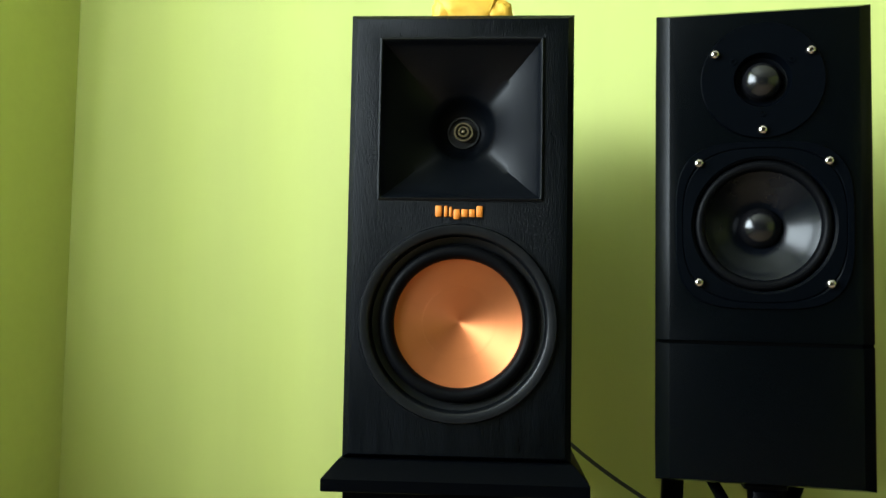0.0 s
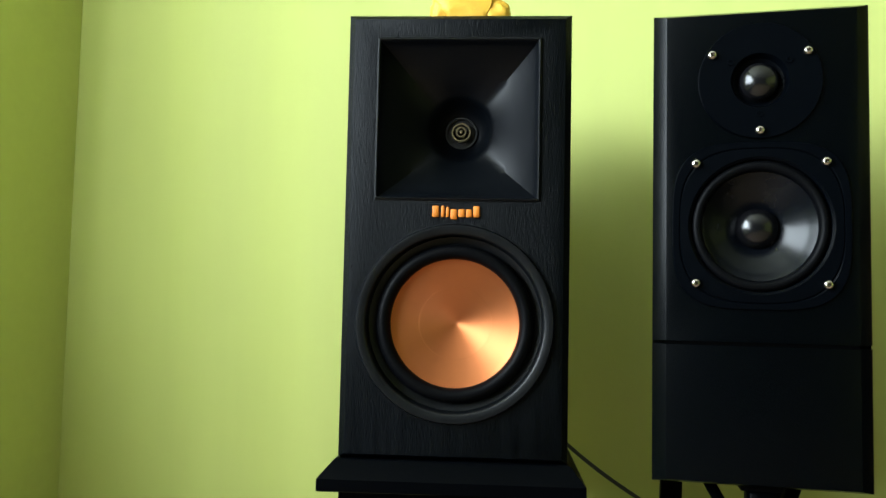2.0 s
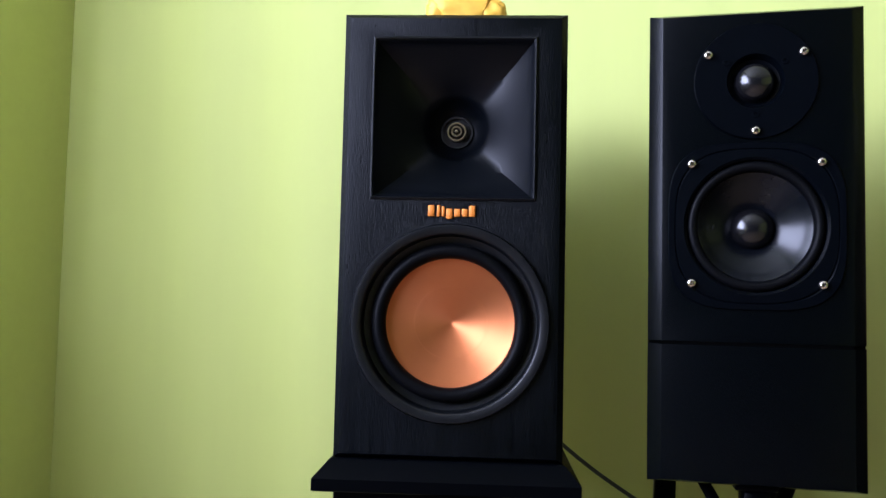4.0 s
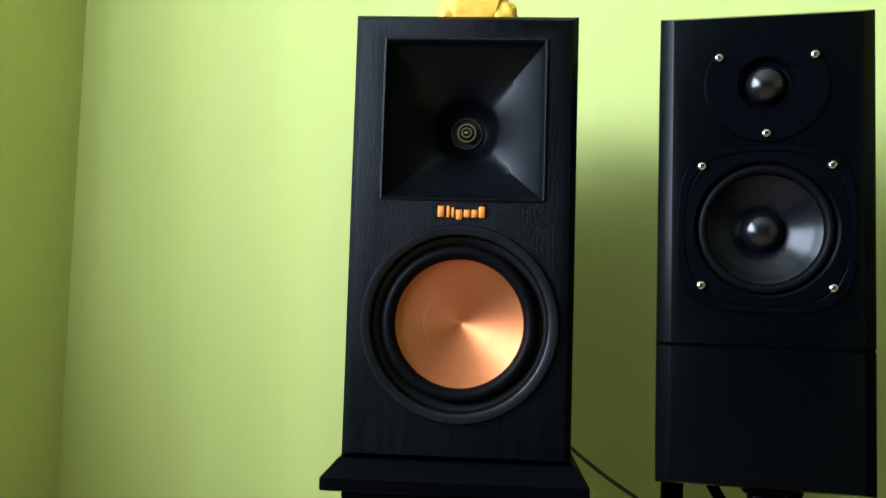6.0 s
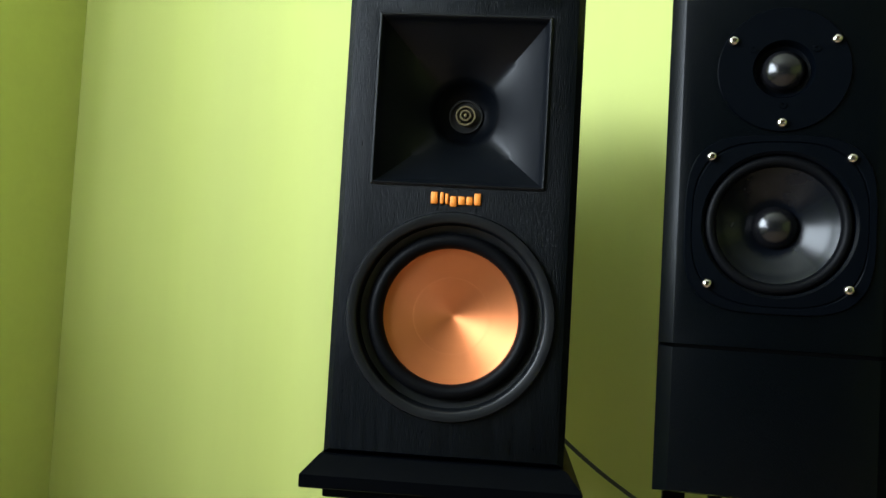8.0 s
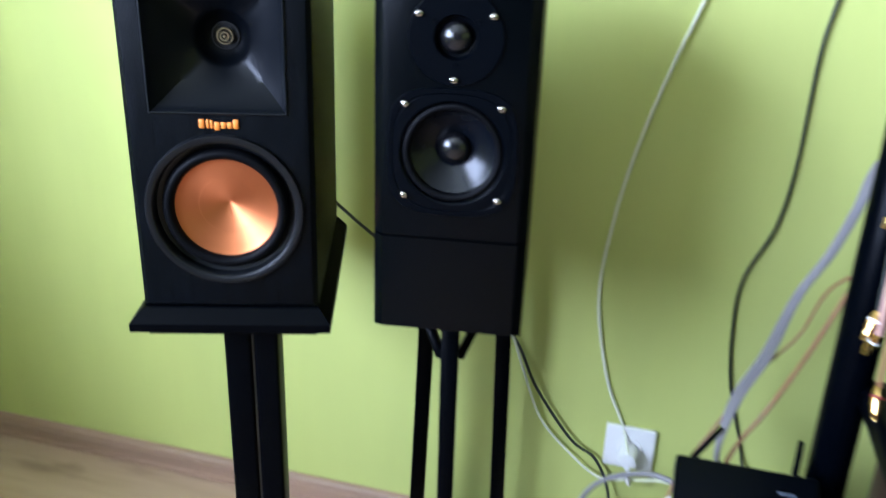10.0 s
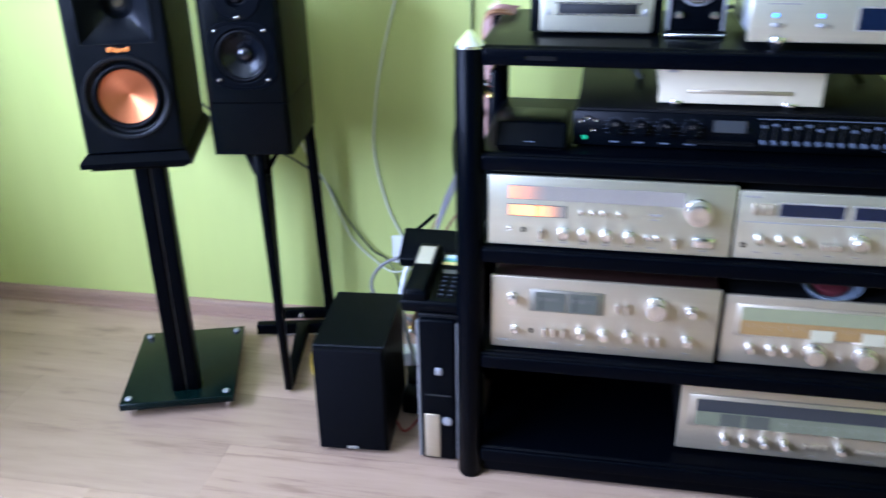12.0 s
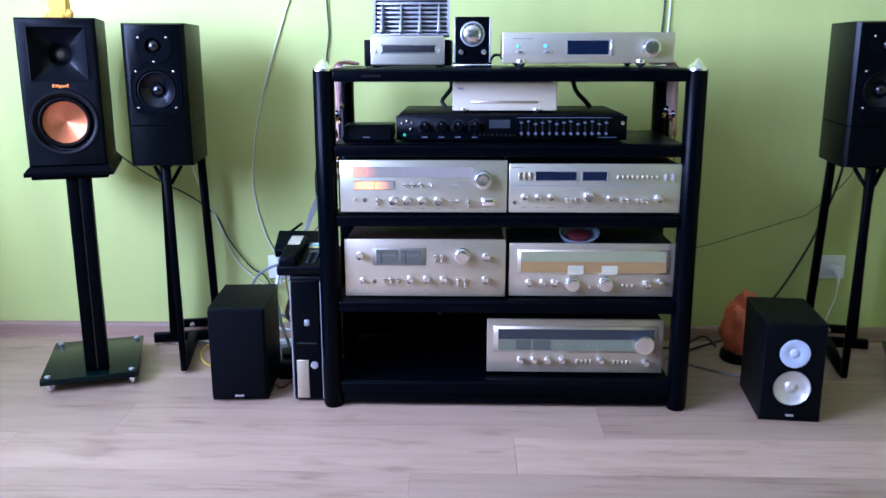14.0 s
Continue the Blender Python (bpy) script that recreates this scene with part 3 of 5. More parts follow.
def pillar_stand(m, label):
    """Speaker stand: bevelled top plate, twin column with a slot, glass base on spikes. Origin under the front edge of the speaker."""
    st = thing("speaker_stand", m, label, "speaker stand", "pillar stands")
    top = bmesh.new()
    rings = []
    for a, y0, y1, z in ((0.1010, 0.000, 0.312, 0.6555), (0.1030, -0.002, 0.314, 0.6545), (0.1155, -0.0155, 0.3200, 0.6400), (0.1155, -0.0155, 0.3200, 0.6300), (0.1140, -0.0140, 0.3185, 0.6290)):
        rings.append([top.verts.new(p) for p in ((-a, y0, z), (a, y0, z), (a, y1, z), (-a, y1, z))])
    top.faces.new(rings[0])
    top.faces.new(rings[-1])
    for a, b in zip(rings, rings[1:]):
        for k in range(4):
            top.faces.new((a[k], a[(k + 1) % 4], b[(k + 1) % 4], b[k]))
    bmesh.ops.recalc_face_normals(top, faces=top.faces)
    part("top_plate", top, M_STEEL, st, "bevelled matt black top plate")
    part("under_plate", box(-0.099, 0.099, 0.0, 0.30, 0.619, 0.629, 0.002), M_STEEL, st)
    for x0, x1, nm in ((-0.0140, 0.0180, "column"), (0.0208, 0.0500, "column")):
        part(nm, box(x0, x1, 0.008, 0.056, 0.046, 0.6195, 0.004, 3), M_STEEL, st)
    part("column_joint", box(0.0175, 0.0212, 0.014, 0.050, 0.046, 0.619), M_JOINT, st, "thin bright joint strip")
    base = part("base_plate", box(-0.134, 0.134, -0.030, 0.310, 0.028, 0.046, 0.002), M_GLASSBLK, st, "thick black glass base plate")
    for x in (-0.115, 0.115):
        for y in (-0.008, 0.288):
            sp = part("spike", lathe([(0.0, 0.0), (0.003, 0.004), (0.010, 0.02), (0.010, 0.0285)], x, y, 0, 16, 'z'), M_CHROME, base)
            part("bolt_cap", lathe([(0.0085, 0.0455), (0.0085, 0.0490), (0.007, 0.0505), (0.0, 0.0505)], x, y, 0, 20, 'z'), M_PCSILVER, base, "grey metal bolt cap")
    return st


def bar(x0, y0, z0, x1, y1, z1, w, d, w1=None, d1=None):
    """A square bar between two points, which may taper."""
    bm = bmesh.new()
    w1, d1 = w1 or w, d1 or d
    a, b = Vector((x0, y0, z0)), Vector((x1, y1, z1))
    ax = (b - a).normalized()
    ref = Vector((0, 1, 0)) if abs(ax.y) < 0.8 else Vector((1, 0, 0))
    u = ax.cross(ref).normalized()
    v = ax.cross(u)
    rings = []
    for p, ww, dd in ((a, w, d), (b, w1, d1)):
        rings.append([bm.verts.new(p + u * sx * ww / 2 + v * sy * dd / 2) for sx, sy in ((-1, -1), (1, -1), (1, 1), (-1, 1))])
    bm.faces.new(rings[0])
    bm.faces.new(rings[1])
    for k in range(4):
        bm.faces.new((rings[0][k], rings[0][(k + 1) % 4], rings[1][(k + 1) % 4], rings[1][k]))
    bmesh.ops.recalc_face_normals(bm, faces=bm.faces)
    bmesh.ops.bevel(bm, geom=list(bm.edges), offset=0.0015, segments=1, affect='EDGES')
    return bm


def tripod_stand(m, label):
    """Open steel stand: one front leg, two rear legs on a cross foot. Origin at the front foot."""
    st = thing("speaker_stand", m, label, "speaker stand", "tripod stands")
    H = 0.646
    part("front_leg", bar(0, -0.055, H, 0, 0.0, 0.012, 0.021, 0.026, 0.018, 0.020), M_STEEL, st)
    part("spike", lathe([(0.0, 0.0), (0.004, 0.003), (0.008, 0.012), (0.008, 0.02)], 0, 0, 0, 16, 'z'), M_CHROME, st)
    part("runner", bar(0, 0.008, 0.022, 0, 0.275, 0.030, 0.020, 0.022, 0.034, 0.030), M_STEEL, st)
    part("cross_foot", box(-0.128, 0.128, 0.262, 0.288, 0.015, 0.045, 0.002), M_STEEL, st)
    for x in (-0.12, 0.12):
        part("foot_pin", lathe([(0.004, 0.0), (0.006, 0.002), (0.006, 0.016)], x, 0.275, 0, 14, 'z'), M_CHROME, st)
    for x in (-0.080, 0.080):
        part("rear_leg", bar(x if x > 0 else -0.064, 0.275, 0.044, 0.066 if x > 0 else -0.046, 0.235, H, 0.024, 0.024), M_STEEL, st)
    part("upper_bar", box(-0.068, 0.068, 0.265, 0.285, 0.062, 0.088, 0.002), M_STEEL, st)
    part("top_bar", box(-0.056, 0.078, 0.223, 0.247, H - 0.0005, H + 0.005, 0.001), M_STEEL, st)
    part("top_rail", box(-0.017, 0.017, -0.068, 0.222, H - 0.0005, H + 0.005, 0.001), M_STEEL, st)
    for s in (-1, 1):
        part("gusset", bar(s * 0.010, -0.045, H - 0.050, s * 0.036, -0.012, H - 0.004, 0.010, 0.016), M_STEEL, st)
        part("top_arm", box(min(0.016 * s, 0.075 * s), max(0.016 * s, 0.075 * s), -0.012, 0.012, H - 0.0005, H + 0.005, 0.001), M_STEEL, st)
    part("clamp_bolt", lathe([(0.008, 0.0), (0.008, -0.006), (0.0, -0.007)], 0, 0.262, 0.075, 14), M_CHROME, st, "small bright bolt head")
    return st


K_POSE = pose(-1.222, -0.4365, 0, 0, 0, 18.2)
B_POSE = pose(-0.970, -0.409, 0, 0, 0, 7.9)
K2_POSE = pose(1.262, -0.4365, 0, 0, 0, -18.2)
R_POSE = pose(0.992, -0.420, 0, 0, 0, -7.9)
UP_K, UP_B = pose(0, 0, 0.6558), pose(0, 0, 0.6515)
pillar = pillar_stand(K_POSE, "black speaker stand with a glass base, near the corner")
pillar_b = copy_thing(pillar, K2_POSE)
pillar_b["label"] = "black speaker stand with a glass base, beyond the white-coned speaker"
horn_a = horn_speaker(K_POSE @ UP_K, "black wood-grain speaker with a square horn and copper cone")
horn_b = copy_thing(horn_a, K2_POSE @ UP_K)
tripod = tripod_stand(pose(-0.983, -0.322, 0, 0, 0, 11.5), "open black steel stand with three legs, beside the floor speaker")
tripod_b = copy_thing(tripod, pose(1.012, -0.330, 0, 0, 0, -11.5))
tripod_b["label"] = "open black steel stand with three legs, beside the salt lamp"
dome_a = dome_speaker(B_POSE @ UP_B, "satin black two-way speaker with nickel bolts on a steel stand")
dome_b = copy_thing(dome_a, R_POSE @ UP_B)


# ---- equipment rack ----
rack = thing("equipment_rack", pose(-0.012, 0, 0), "wide black five-shelf equipment rack with chrome post cones", "rack")
RX, RYF, RYB = 0.4745, -0.545, -0.165
for x in (-RX, RX):
    for y in (RYF, RYB):
        post = part("post", lathe([(0.0, 0.004), (0.024, 0.004), (0.027, 0.008), (0.027, 0.914), (0.025, 0.917), (0.0, 0.917)], x, y, 0, 32, 'z'), M_RACK, rack, "round black lacquered post")
        part("cone", lathe([(0.0272, 0.9165), (0.0272, 0.9215), (0.0255, 0.923), (0.004, 0.9455), (0.0, 0.9465)], x, y, 0, 32, 'z'), M_CHROME, post, "polished chrome cone")
        part("foot", lathe([(0.022, 0.0), (0.024, 0.001), (0.024, 0.005), (0.0, 0.005)], x, y, 0, 24, 'z'), M_BLACK, post)
SHELF_TOP = {"a": 0.922, "b": 0.731, "c": 0.546, "d": 0.310, "e": 0.078}
for k, z in SHELF_TOP.items():
    sh = part("shelf", box(-RX + 0.012, RX - 0.012, RYF - 0.012, RYB + 0.012, z - 0.034, z, 0.012, 4), M_SHELF, rack)
    part("edge_bar", box(-RX + 0.024, RX - 0.024, RYF - 0.020, RYF - 0.0095, z - 0.033, z - 0.003, 0.005, 3), M_RACK, sh)
part("plinth", box(-RX + 0.02, RX - 0.02, RYF - 0.004, RYF + 0.014, 0.010, 0.046, 0.003), M_RACK, rack)
# added sheet: gives the dark behind the lowest shelf, not a known panel
part("shade_sheet", box(-RX + 0.02, RX - 0.02, RYB - 0.004, RYB + 0.004, 0.079, 0.275), M_SHELF, rack, "black sheet added to keep the lowest shelf dark")
part("nameplate", box(-0.375, -0.325, RYF - 0.0215, RYF - 0.0195, 0.900, 0.907), M_CASE, rack, "small dull nameplate without letters")


def knob(parent, x, z, r, length, y=0.0, material=None, pointer=True, name="knob"):
    k = part(name, lathe([(r * 1.12, y), (r * 1.12, y - 0.0015), (r, y - 0.002), (r * 0.97, y - length + 0.001), (r * 0.88, y - length), (r * 0.55, y - length + 0.0006), (0.0, y - length + 0.0006)], x, 0, z, 28), material or M_KNOB, parent)
    if pointer:
        part("pointer", box(x - 0.0006, x + 0.0006, y - length - 0.0003, y - length + 0.0012, z + r * 0.35, z + r * 0.9), M_PRINT, k)
    return k


def lever(parent, x, z, h, y=0.0):
    return part("lever_switch", merged(box(x - 0.0028, x + 0.0028, y - 0.013, y - 0.001, z - h / 2, z + h / 2, 0.0012), lathe([(0.0045, y), (0.0045, y - 0.0015), (0.0, y - 0.002)], x, 0, z, 14)), M_KNOB, parent)


def button(parent, x, z, w, h, y=0.0, material=None, name="button"):
    return part(name, box(x - w / 2, x + w / 2, y - 0.006, y + 0.001, z - h / 2, z + h / 2, 0.0009, 1), material or M_KNOB, parent)


def bars(parent, items, material=None, y=-0.0006, name="print_marks"):
    return fine(name, merged(*[box(x - w / 2, x + w / 2, y, y + 0.0005, z - h / 2, z + h / 2) for x, z, w, h in items]), material or M_PRINT, parent)


def pane(parent, x0, x1, z0, z1, material, y=-0.0012, rim=True, label=""):
    w = part("dial_window", box(x0, x1, y, y + 0.001, z0, z1), material, parent, label)
    if rim:
        t = 0.0022
        part("window_rim", merged(box(x0 - t, x1 + t, y - 0.0014, y + 0.002, z1, z1 + t), box(x0 - t, x1 + t, y - 0.0014, y + 0.002, z0 - t, z0),
                                  box(x0 - t, x0, y - 0.0012, y + 0.002, z0, z1), box(x1, x1 + t, y - 0.0012, y + 0.002, z0, z1)), M_PRINT, w)
    return w


def hifi(name, x0, x1, y, z0, z1, depth, face, case, label, category, feet=0.008, cone_feet=False):
    """A hi-fi unit: case, front plate with rounded edges, feet. Origin at the lower left of its front plate."""
    t = thing(name, pose(x0, y, z0), label, category, "hi-fi units in the rack")
    W, H = x1 - x0, z1 - z0
    part("case", box(0.004, W - 0.004, 0.0085, depth, feet, H - 0.003, 0.003), case, t)
    part("front_plate", box(0, W, 0, 0.0085, feet * 0.6, H, 0.0022, 2), face, t)
    for fx in (0.05, W - 0.05):
        for fy in (0.04, depth - 0.05):
            if cone_feet:
                cx = W * (0.11 if fx < W / 2 else 0.81)
                part("cone_foot", lathe([(0.003, 0.0), (0.013, feet * 0.55), (0.014, feet * 0.7), (0.013, feet + 0.001)], cx, fy - 0.034 if fy < 0.05 else fy, 0, 20, 'z'), M_CHROME, t, "bright cone foot")
            else:
                part("foot", lathe([(0.011, 0.0), (0.012, 0.001), (0.012, feet + 0.001)], fx, fy, 0, 16, 'z'), M_BLACK, t)
    return t, W, H


# receiver with a lit orange dial
t, W, H = hifi("stereo_receiver", -0.451, -0.0125, -0.556, 0.546, 0.689, 0.33, M_SILVER, M_CASE, "silver vintage receiver with a lit orange dial", "receiver")
def U(u):
    return u * W
def V(v):
    return 0.006 + (H - 0.006) * (1 - v)
w = pane(t, U(0.085), U(0.80), V(0.33), V(0.13), M_SCALE, rim=False, label="long pale tuning scale")
part("lit_scale", box(U(0.086), U(0.36), -0.0014, -0.0009, V(0.32), V(0.14)), M_LITSCALE, w, "tuning scale glowing orange at one end")
fine("scale_marks", merged(*[box(U(0.15 + 0.026 * k), U(0.15 + 0.026 * k) + 0.0008, -0.0015, -0.0009, V(0.30), V(0.20 + 0.05 * (k % 2))) for k in range(24)]), M_PRINT, w)
w = pane(t, U(0.085), U(0.33), V(0.57), V(0.40), M_METER, rim=False, label="small lit signal meter")
part("lit_meter", box(U(0.086), U(0.325), -0.0015, -0.0009, V(0.56), V(0.41)), M_LITMETER, w, "signal meter lit orange by its lamp")
part("needle", box(U(0.205), U(0.208), -0.0023, -0.0017, V(0.56), V(0.40)), M_BLACK, w)
for u in (0.39, 0.435, 0.48, 0.545):
    knob(t, U(u), V(0.47), 0.0042, 0.009, pointer=False, name="push_button")
bars(t, [(U(0.69), V(0.46), 0.022, 0.004), (U(0.69), V(0.53), 0.014, 0.002)])
knob(t, U(0.09), V(0.75), 0.0032, 0.006, pointer=False)
part("headphone_jack", lathe([(0.0048, 0.0), (0.0048, -0.0016), (0.0030, -0.0016), (0.0028, 0.004), (0.0, 0.004)], U(0.15), 0, V(0.77), 18), M_BLACK, t)
lever(t, U(0.225), V(0.80), 0.020)
for u in (0.32, 0.405, 0.495, 0.59):
    knob(t, U(u), V(0.78), 0.0098, 0.020)
for u in (0.665, 0.705):
    knob(t, U(u), V(0.78), 0.0045, 0.010, pointer=False)
lever(t, U(0.775), V(0.82), 0.020)
knob(t, U(0.855), V(0.37), 0.0215, 0.026)
button(t, U(0.89), V(0.80), 0.036, 0.020)
bars(t, [(U(u), V(0.93), 0.014, 0.0018) for u in (0.225, 0.32, 0.405, 0.495, 0.59, 0.68, 0.89)])

# cassette-era amplifier with two dark displays
t, W, H = hifi("stereo_amplifier", -0.008, 0.441, -0.553, 0.546, 0.680, 0.33, M_SILVER, M_CASE, "silver vintage amplifier with two dark meter windows", "amplifier")
pane(t, U(0.155), U(0.390), V(0.34), V(0.16), M_BLUEWIN, label="dark blue meter window")
pane(t, U(0.425), U(0.565), V(0.34), V(0.16), M_BLUEWIN, label="dark blue meter window")
part("trim_line", box(U(0.03), U(0.97), -0.0008, 0.0004, V(0.455), V(0.44)), M_PCSILVER, t)
for u in (0.06, 0.09, 0.12):
    button(t, U(u), V(0.25), 0.007, 0.020, material=M_CHAMP)
for k in range(9):
    button(t, U(0.63 + 0.028 * k), V(0.27), 0.0055, 0.010, material=M_CHAMP)
for u in (0.905, 0.945):
    button(t, U(u), V(0.27), 0.009, 0.018, material=M_PRINT)
for u in (0.09, 0.17, 0.245):
    knob(t, U(u), V(0.68), 0.0070, 0.022)
knob(t, U(0.46), V(0.66), 0.0125, 0.024)
knob(t, U(0.585), V(0.70), 0.0065, 0.018)
knob(t, U(0.865), V(0.70), 0.0085, 0.022)
for u in (0.335, 0.363, 0.391, 0.655, 0.688, 0.742, 0.770, 0.798):
    lever(t, U(u), V(0.74), 0.012)
part("headphone_jack", lathe([(0.0048, 0.0), (0.0048, -0.0016), (0.0030, -0.0016), (0.0028, 0.004), (0.0, 0.004)], U(0.035), 0, V(0.80), 18), M_BLACK, t)
bars(t, [(U(u), V(0.90), 0.014, 0.0018) for u in (0.09, 0.17, 0.245, 0.36, 0.46, 0.585, 0.67, 0.77, 0.865)] + [(U(0.05), V(0.08), 0.028, 0.003)])

# amplifier in a walnut case with two pale meters
t, W, H = hifi("stereo_amplifier", -0.447, -0.0125, -0.535, 0.310, 0.474, 0.33, M_CHAMP, M_WALNUT, "champagne vintage amplifier in a walnut case with two meters", "amplifier")
part("meter_frame", box(U(0.175), U(0.505), -0.003, 0.001, V(0.455), V(0.15), 0.0012, 1), M_METERRIM, t)
for a, b in ((0.20, 0.335), (0.35, 0.475)):
    w = pane(t, U(a), U(b), V(0.43), V(0.18), M_METER, y=-0.0042, rim=False, label="pale power meter")
    part("needle", box(U(a + 0.03), U(a + 0.033), -0.0048, -0.0042, V(0.42), V(0.22)), M_BLACK, w)
    fine("meter_marks", merged(*[box(U(a + 0.015 + 0.013 * k), U(a + 0.015 + 0.013 * k) + 0.0007, -0.0047, -0.0042, V(0.30), V(0.25)) for k in range(8)]), M_PRINT, w)
knob(t, U(0.10), V(0.28), 0.0095, 0.022)
for u in (0.565, 0.605):
    lever(t, U(u), V(0.32), 0.020)
knob(t, U(0.73), V(0.28), 0.0190, 0.026)
knob(t, U(0.88), V(0.30), 0.0095, 0.022)
knob(t, U(0.11), V(0.72), 0.0060, 0.016)
for u in (0.245, 0.287, 0.330):
    lever(t, U(u), V(0.72), 0.018)
for u in (0.41, 0.51, 0.615):
    knob(t, U(u), V(0.70), 0.0090, 0.022)
for u in (0.705, 0.750):
    lever(t, U(u), V(0.74), 0.020)
knob(t, U(0.875), V(0.70), 0.0085, 0.022)
part("headphone_jack", lathe([(0.0048, 0.0), (0.0048, -0.0016), (0.0030, -0.0016), (0.0028, 0.004), (0.0, 0.004)], U(0.185), 0, V(0.74), 18), M_BLACK, t)
bars(t, [(U(u), V(0.90), 0.013, 0.0018) for u in (0.11, 0.29, 0.41, 0.51, 0.615, 0.73, 0.875)] + [(U(0.06), V(0.90), 0.02, 0.003)])

# receiver with a wide ochre dial
t, W, H = hifi("stereo_receiver", -0.003, 0.442, -0.525, 0.310, 0.462, 0.33, M_CHAMP, M_CASE, "champagne vintage receiver with a wide ochre dial", "receiver")
part("dial_bezel", box(U(0.05), U(0.965), -0.0035, 0.001, V(0.575), V(0.11), 0.0015, 1), M_CHAMP, t)
w = pane(t, U(0.072), U(0.945), V(0.34), V(0.15), M_DIAL, y=-0.0045, rim=False, label="yellow-green tuning glass")
part("frequency_scale", box(U(0.072), U(0.945), -0.0046, -0.0036, V(0.545), V(0.342)), M_OCHRE, w, "ochre frequency scale")
fine("scale_marks", merged(*[box(U(0.10 + 0.027 * k), U(0.10 + 0.027 * k) + 0.0008, -0.0050, -0.0045, V(0.43 + 0.03 * (k % 2)), V(0.38)) for k in range(31)]), M_PRINT, w)
for a, b in ((0.355, 0.450), (0.560, 0.655)):
    part("paper_label", box(U(a), U(b), -0.0058, -0.0050, V(0.58), V(0.41)), M_PAPER, t, "small cream paper label")
for u in (0.12, 0.205, 0.275):
    knob(t, U(u), V(0.74), 0.0080, 0.020)
knob(t, U(0.385), V(0.76), 0.0180, 0.024)
knob(t, U(0.585), V(0.76), 0.0180, 0.024)
lever(t, U(0.49), V(0.80), 0.012)
for u in (0.69, 0.72, 0.75):
    button(t, U(u), V(0.80), 0.007, 0.009, material=M_CHAMP)
knob(t, U(0.835), V(0.76), 0.0095, 0.022)
knob(t, U(0.915), V(0.72), 0.0065, 0.018)

# large tuner on the lowest shelf
t, W, H = hifi("stereo_tuner", -0.060, 0.428, -0.505, 0.078, 0.243, 0.33, M_CHAMP, M_CASE, "champagne vintage tuner with a green glass dial", "tuner", feet=0.015)
part("dial_bezel", box(U(0.035), U(0.965), -0.0040, 0.001, V(0.60), V(0.12), 0.0015, 1), M_CHAMP, t)
w = pane(t, U(0.065), U(0.945), V(0.36), V(0.18), M_SMOKE, y=-0.0050, rim=False, label="dark upper dial strip")
part("dial_glass", box(U(0.065), U(0.86), -0.0051, -0.0041, V(0.565), V(0.362)), M_GREEN, w, "dull green dial glass")
for a, b in ((0.165, 0.25), (0.265, 0.36)):
    part("signal_meter", box(U(a), U(b), -0.0058, -0.0050, V(0.555), V(0.375)), M_METER, w)
fine("scale_marks", merged(*[box(U(0.40 + 0.025 * k), U(0.40 + 0.025 * k) + 0.0008, -0.0056, -0.0050, V(0.47 + 0.03 * (k % 2)), V(0.42)) for k in range(18)]), M_PRINT, w)
knob(t, U(0.885), V(0.42), 0.0270, 0.028)
for u in (0.19, 0.268, 0.346, 0.428):
    knob(t, U(u), V(0.74), 0.0080, 0.022)
for k in range(4):
    button(t, U(0.515 + 0.026 * k), V(0.77), 0.006, 0.012, material=M_CHAMP)
knob(t, U(0.648), V(0.74), 0.0080, 0.022)
for k in range(5):
    button(t, U(0.725 + 0.024 * k), V(0.78), 0.006, 0.012, material=M_CHAMP)
knob(t, U(0.905), V(0.78), 0.0080, 0.018)
bars(t, [(U(u), V(0.92), 0.014, 0.0018) for u in (0.19, 0.268, 0.346, 0.428, 0.55, 0.648, 0.77)])

# rack mixer on the second shelf
t = thing("audio_mixer", pose(-0.305, -0.500, 0.731), "black rack mixer with knobs and white markings", "mixer")
W, H = 0.606, 0.072
part("case", box(0.006, W - 0.006, 0.006, 0.35, 0.008, H, 0.003), M_CASE, t)
part("front_panel", box(0, W, 0, 0.006, 0.004, H - 0.004, 0.0015, 1), M_BLACK, t)
for x in (0.08, W - 0.08):
    for y in (0.03, 0.31):
        part("foot", lathe([(0.010, 0.0), (0.011, 0.001), (0.011, 0.009)], x, y, 0, 16, 'z'), M_BLACK, t)
for k in range(4):
    x = 0.075 + 0.044 * k
    d = knob(t, x, 0.040, 0.0125, 0.016, material=M_BLACK)
    fine("tick_ring", merged(*[box(x + 0.0175 * math.cos(a) - 0.0009, x + 0.0175 * math.cos(a) + 0.0009, -0.0006, 0.0004, 0.040 + 0.0175 * math.sin(a) - 0.0009, 0.040 + 0.0175 * math.sin(a) + 0.0009) for a in (radians(-40 + 26 * j) for j in range(11))]), M_PALEPRINT, d)
    bars(t, [(x, 0.012, 0.016, 0.003)], M_PALEPRINT)
part("power_light", lathe([(0.004, 0.0), (0.004, -0.002), (0.0, -0.003)], 0.022, 0, 0.018, 14), M_GREENLED, t)
for x, z in ((0.014, 0.050), (0.026, 0.056), (0.040, 0.052), (0.036, 0.034)):
    knob(t, x, z, 0.0032, 0.006, material=M_SCREW, pointer=False, name="socket")
part("display", box(0.245, 0.300, -0.0008, 0.0006, 0.036, 0.058), M_SMOKE, t)
for k in range(10):
    knob(t, 0.208 + 0.0115 * k, 0.018, 0.0034, 0.010, material=M_CASE, pointer=False, name="small_knob")
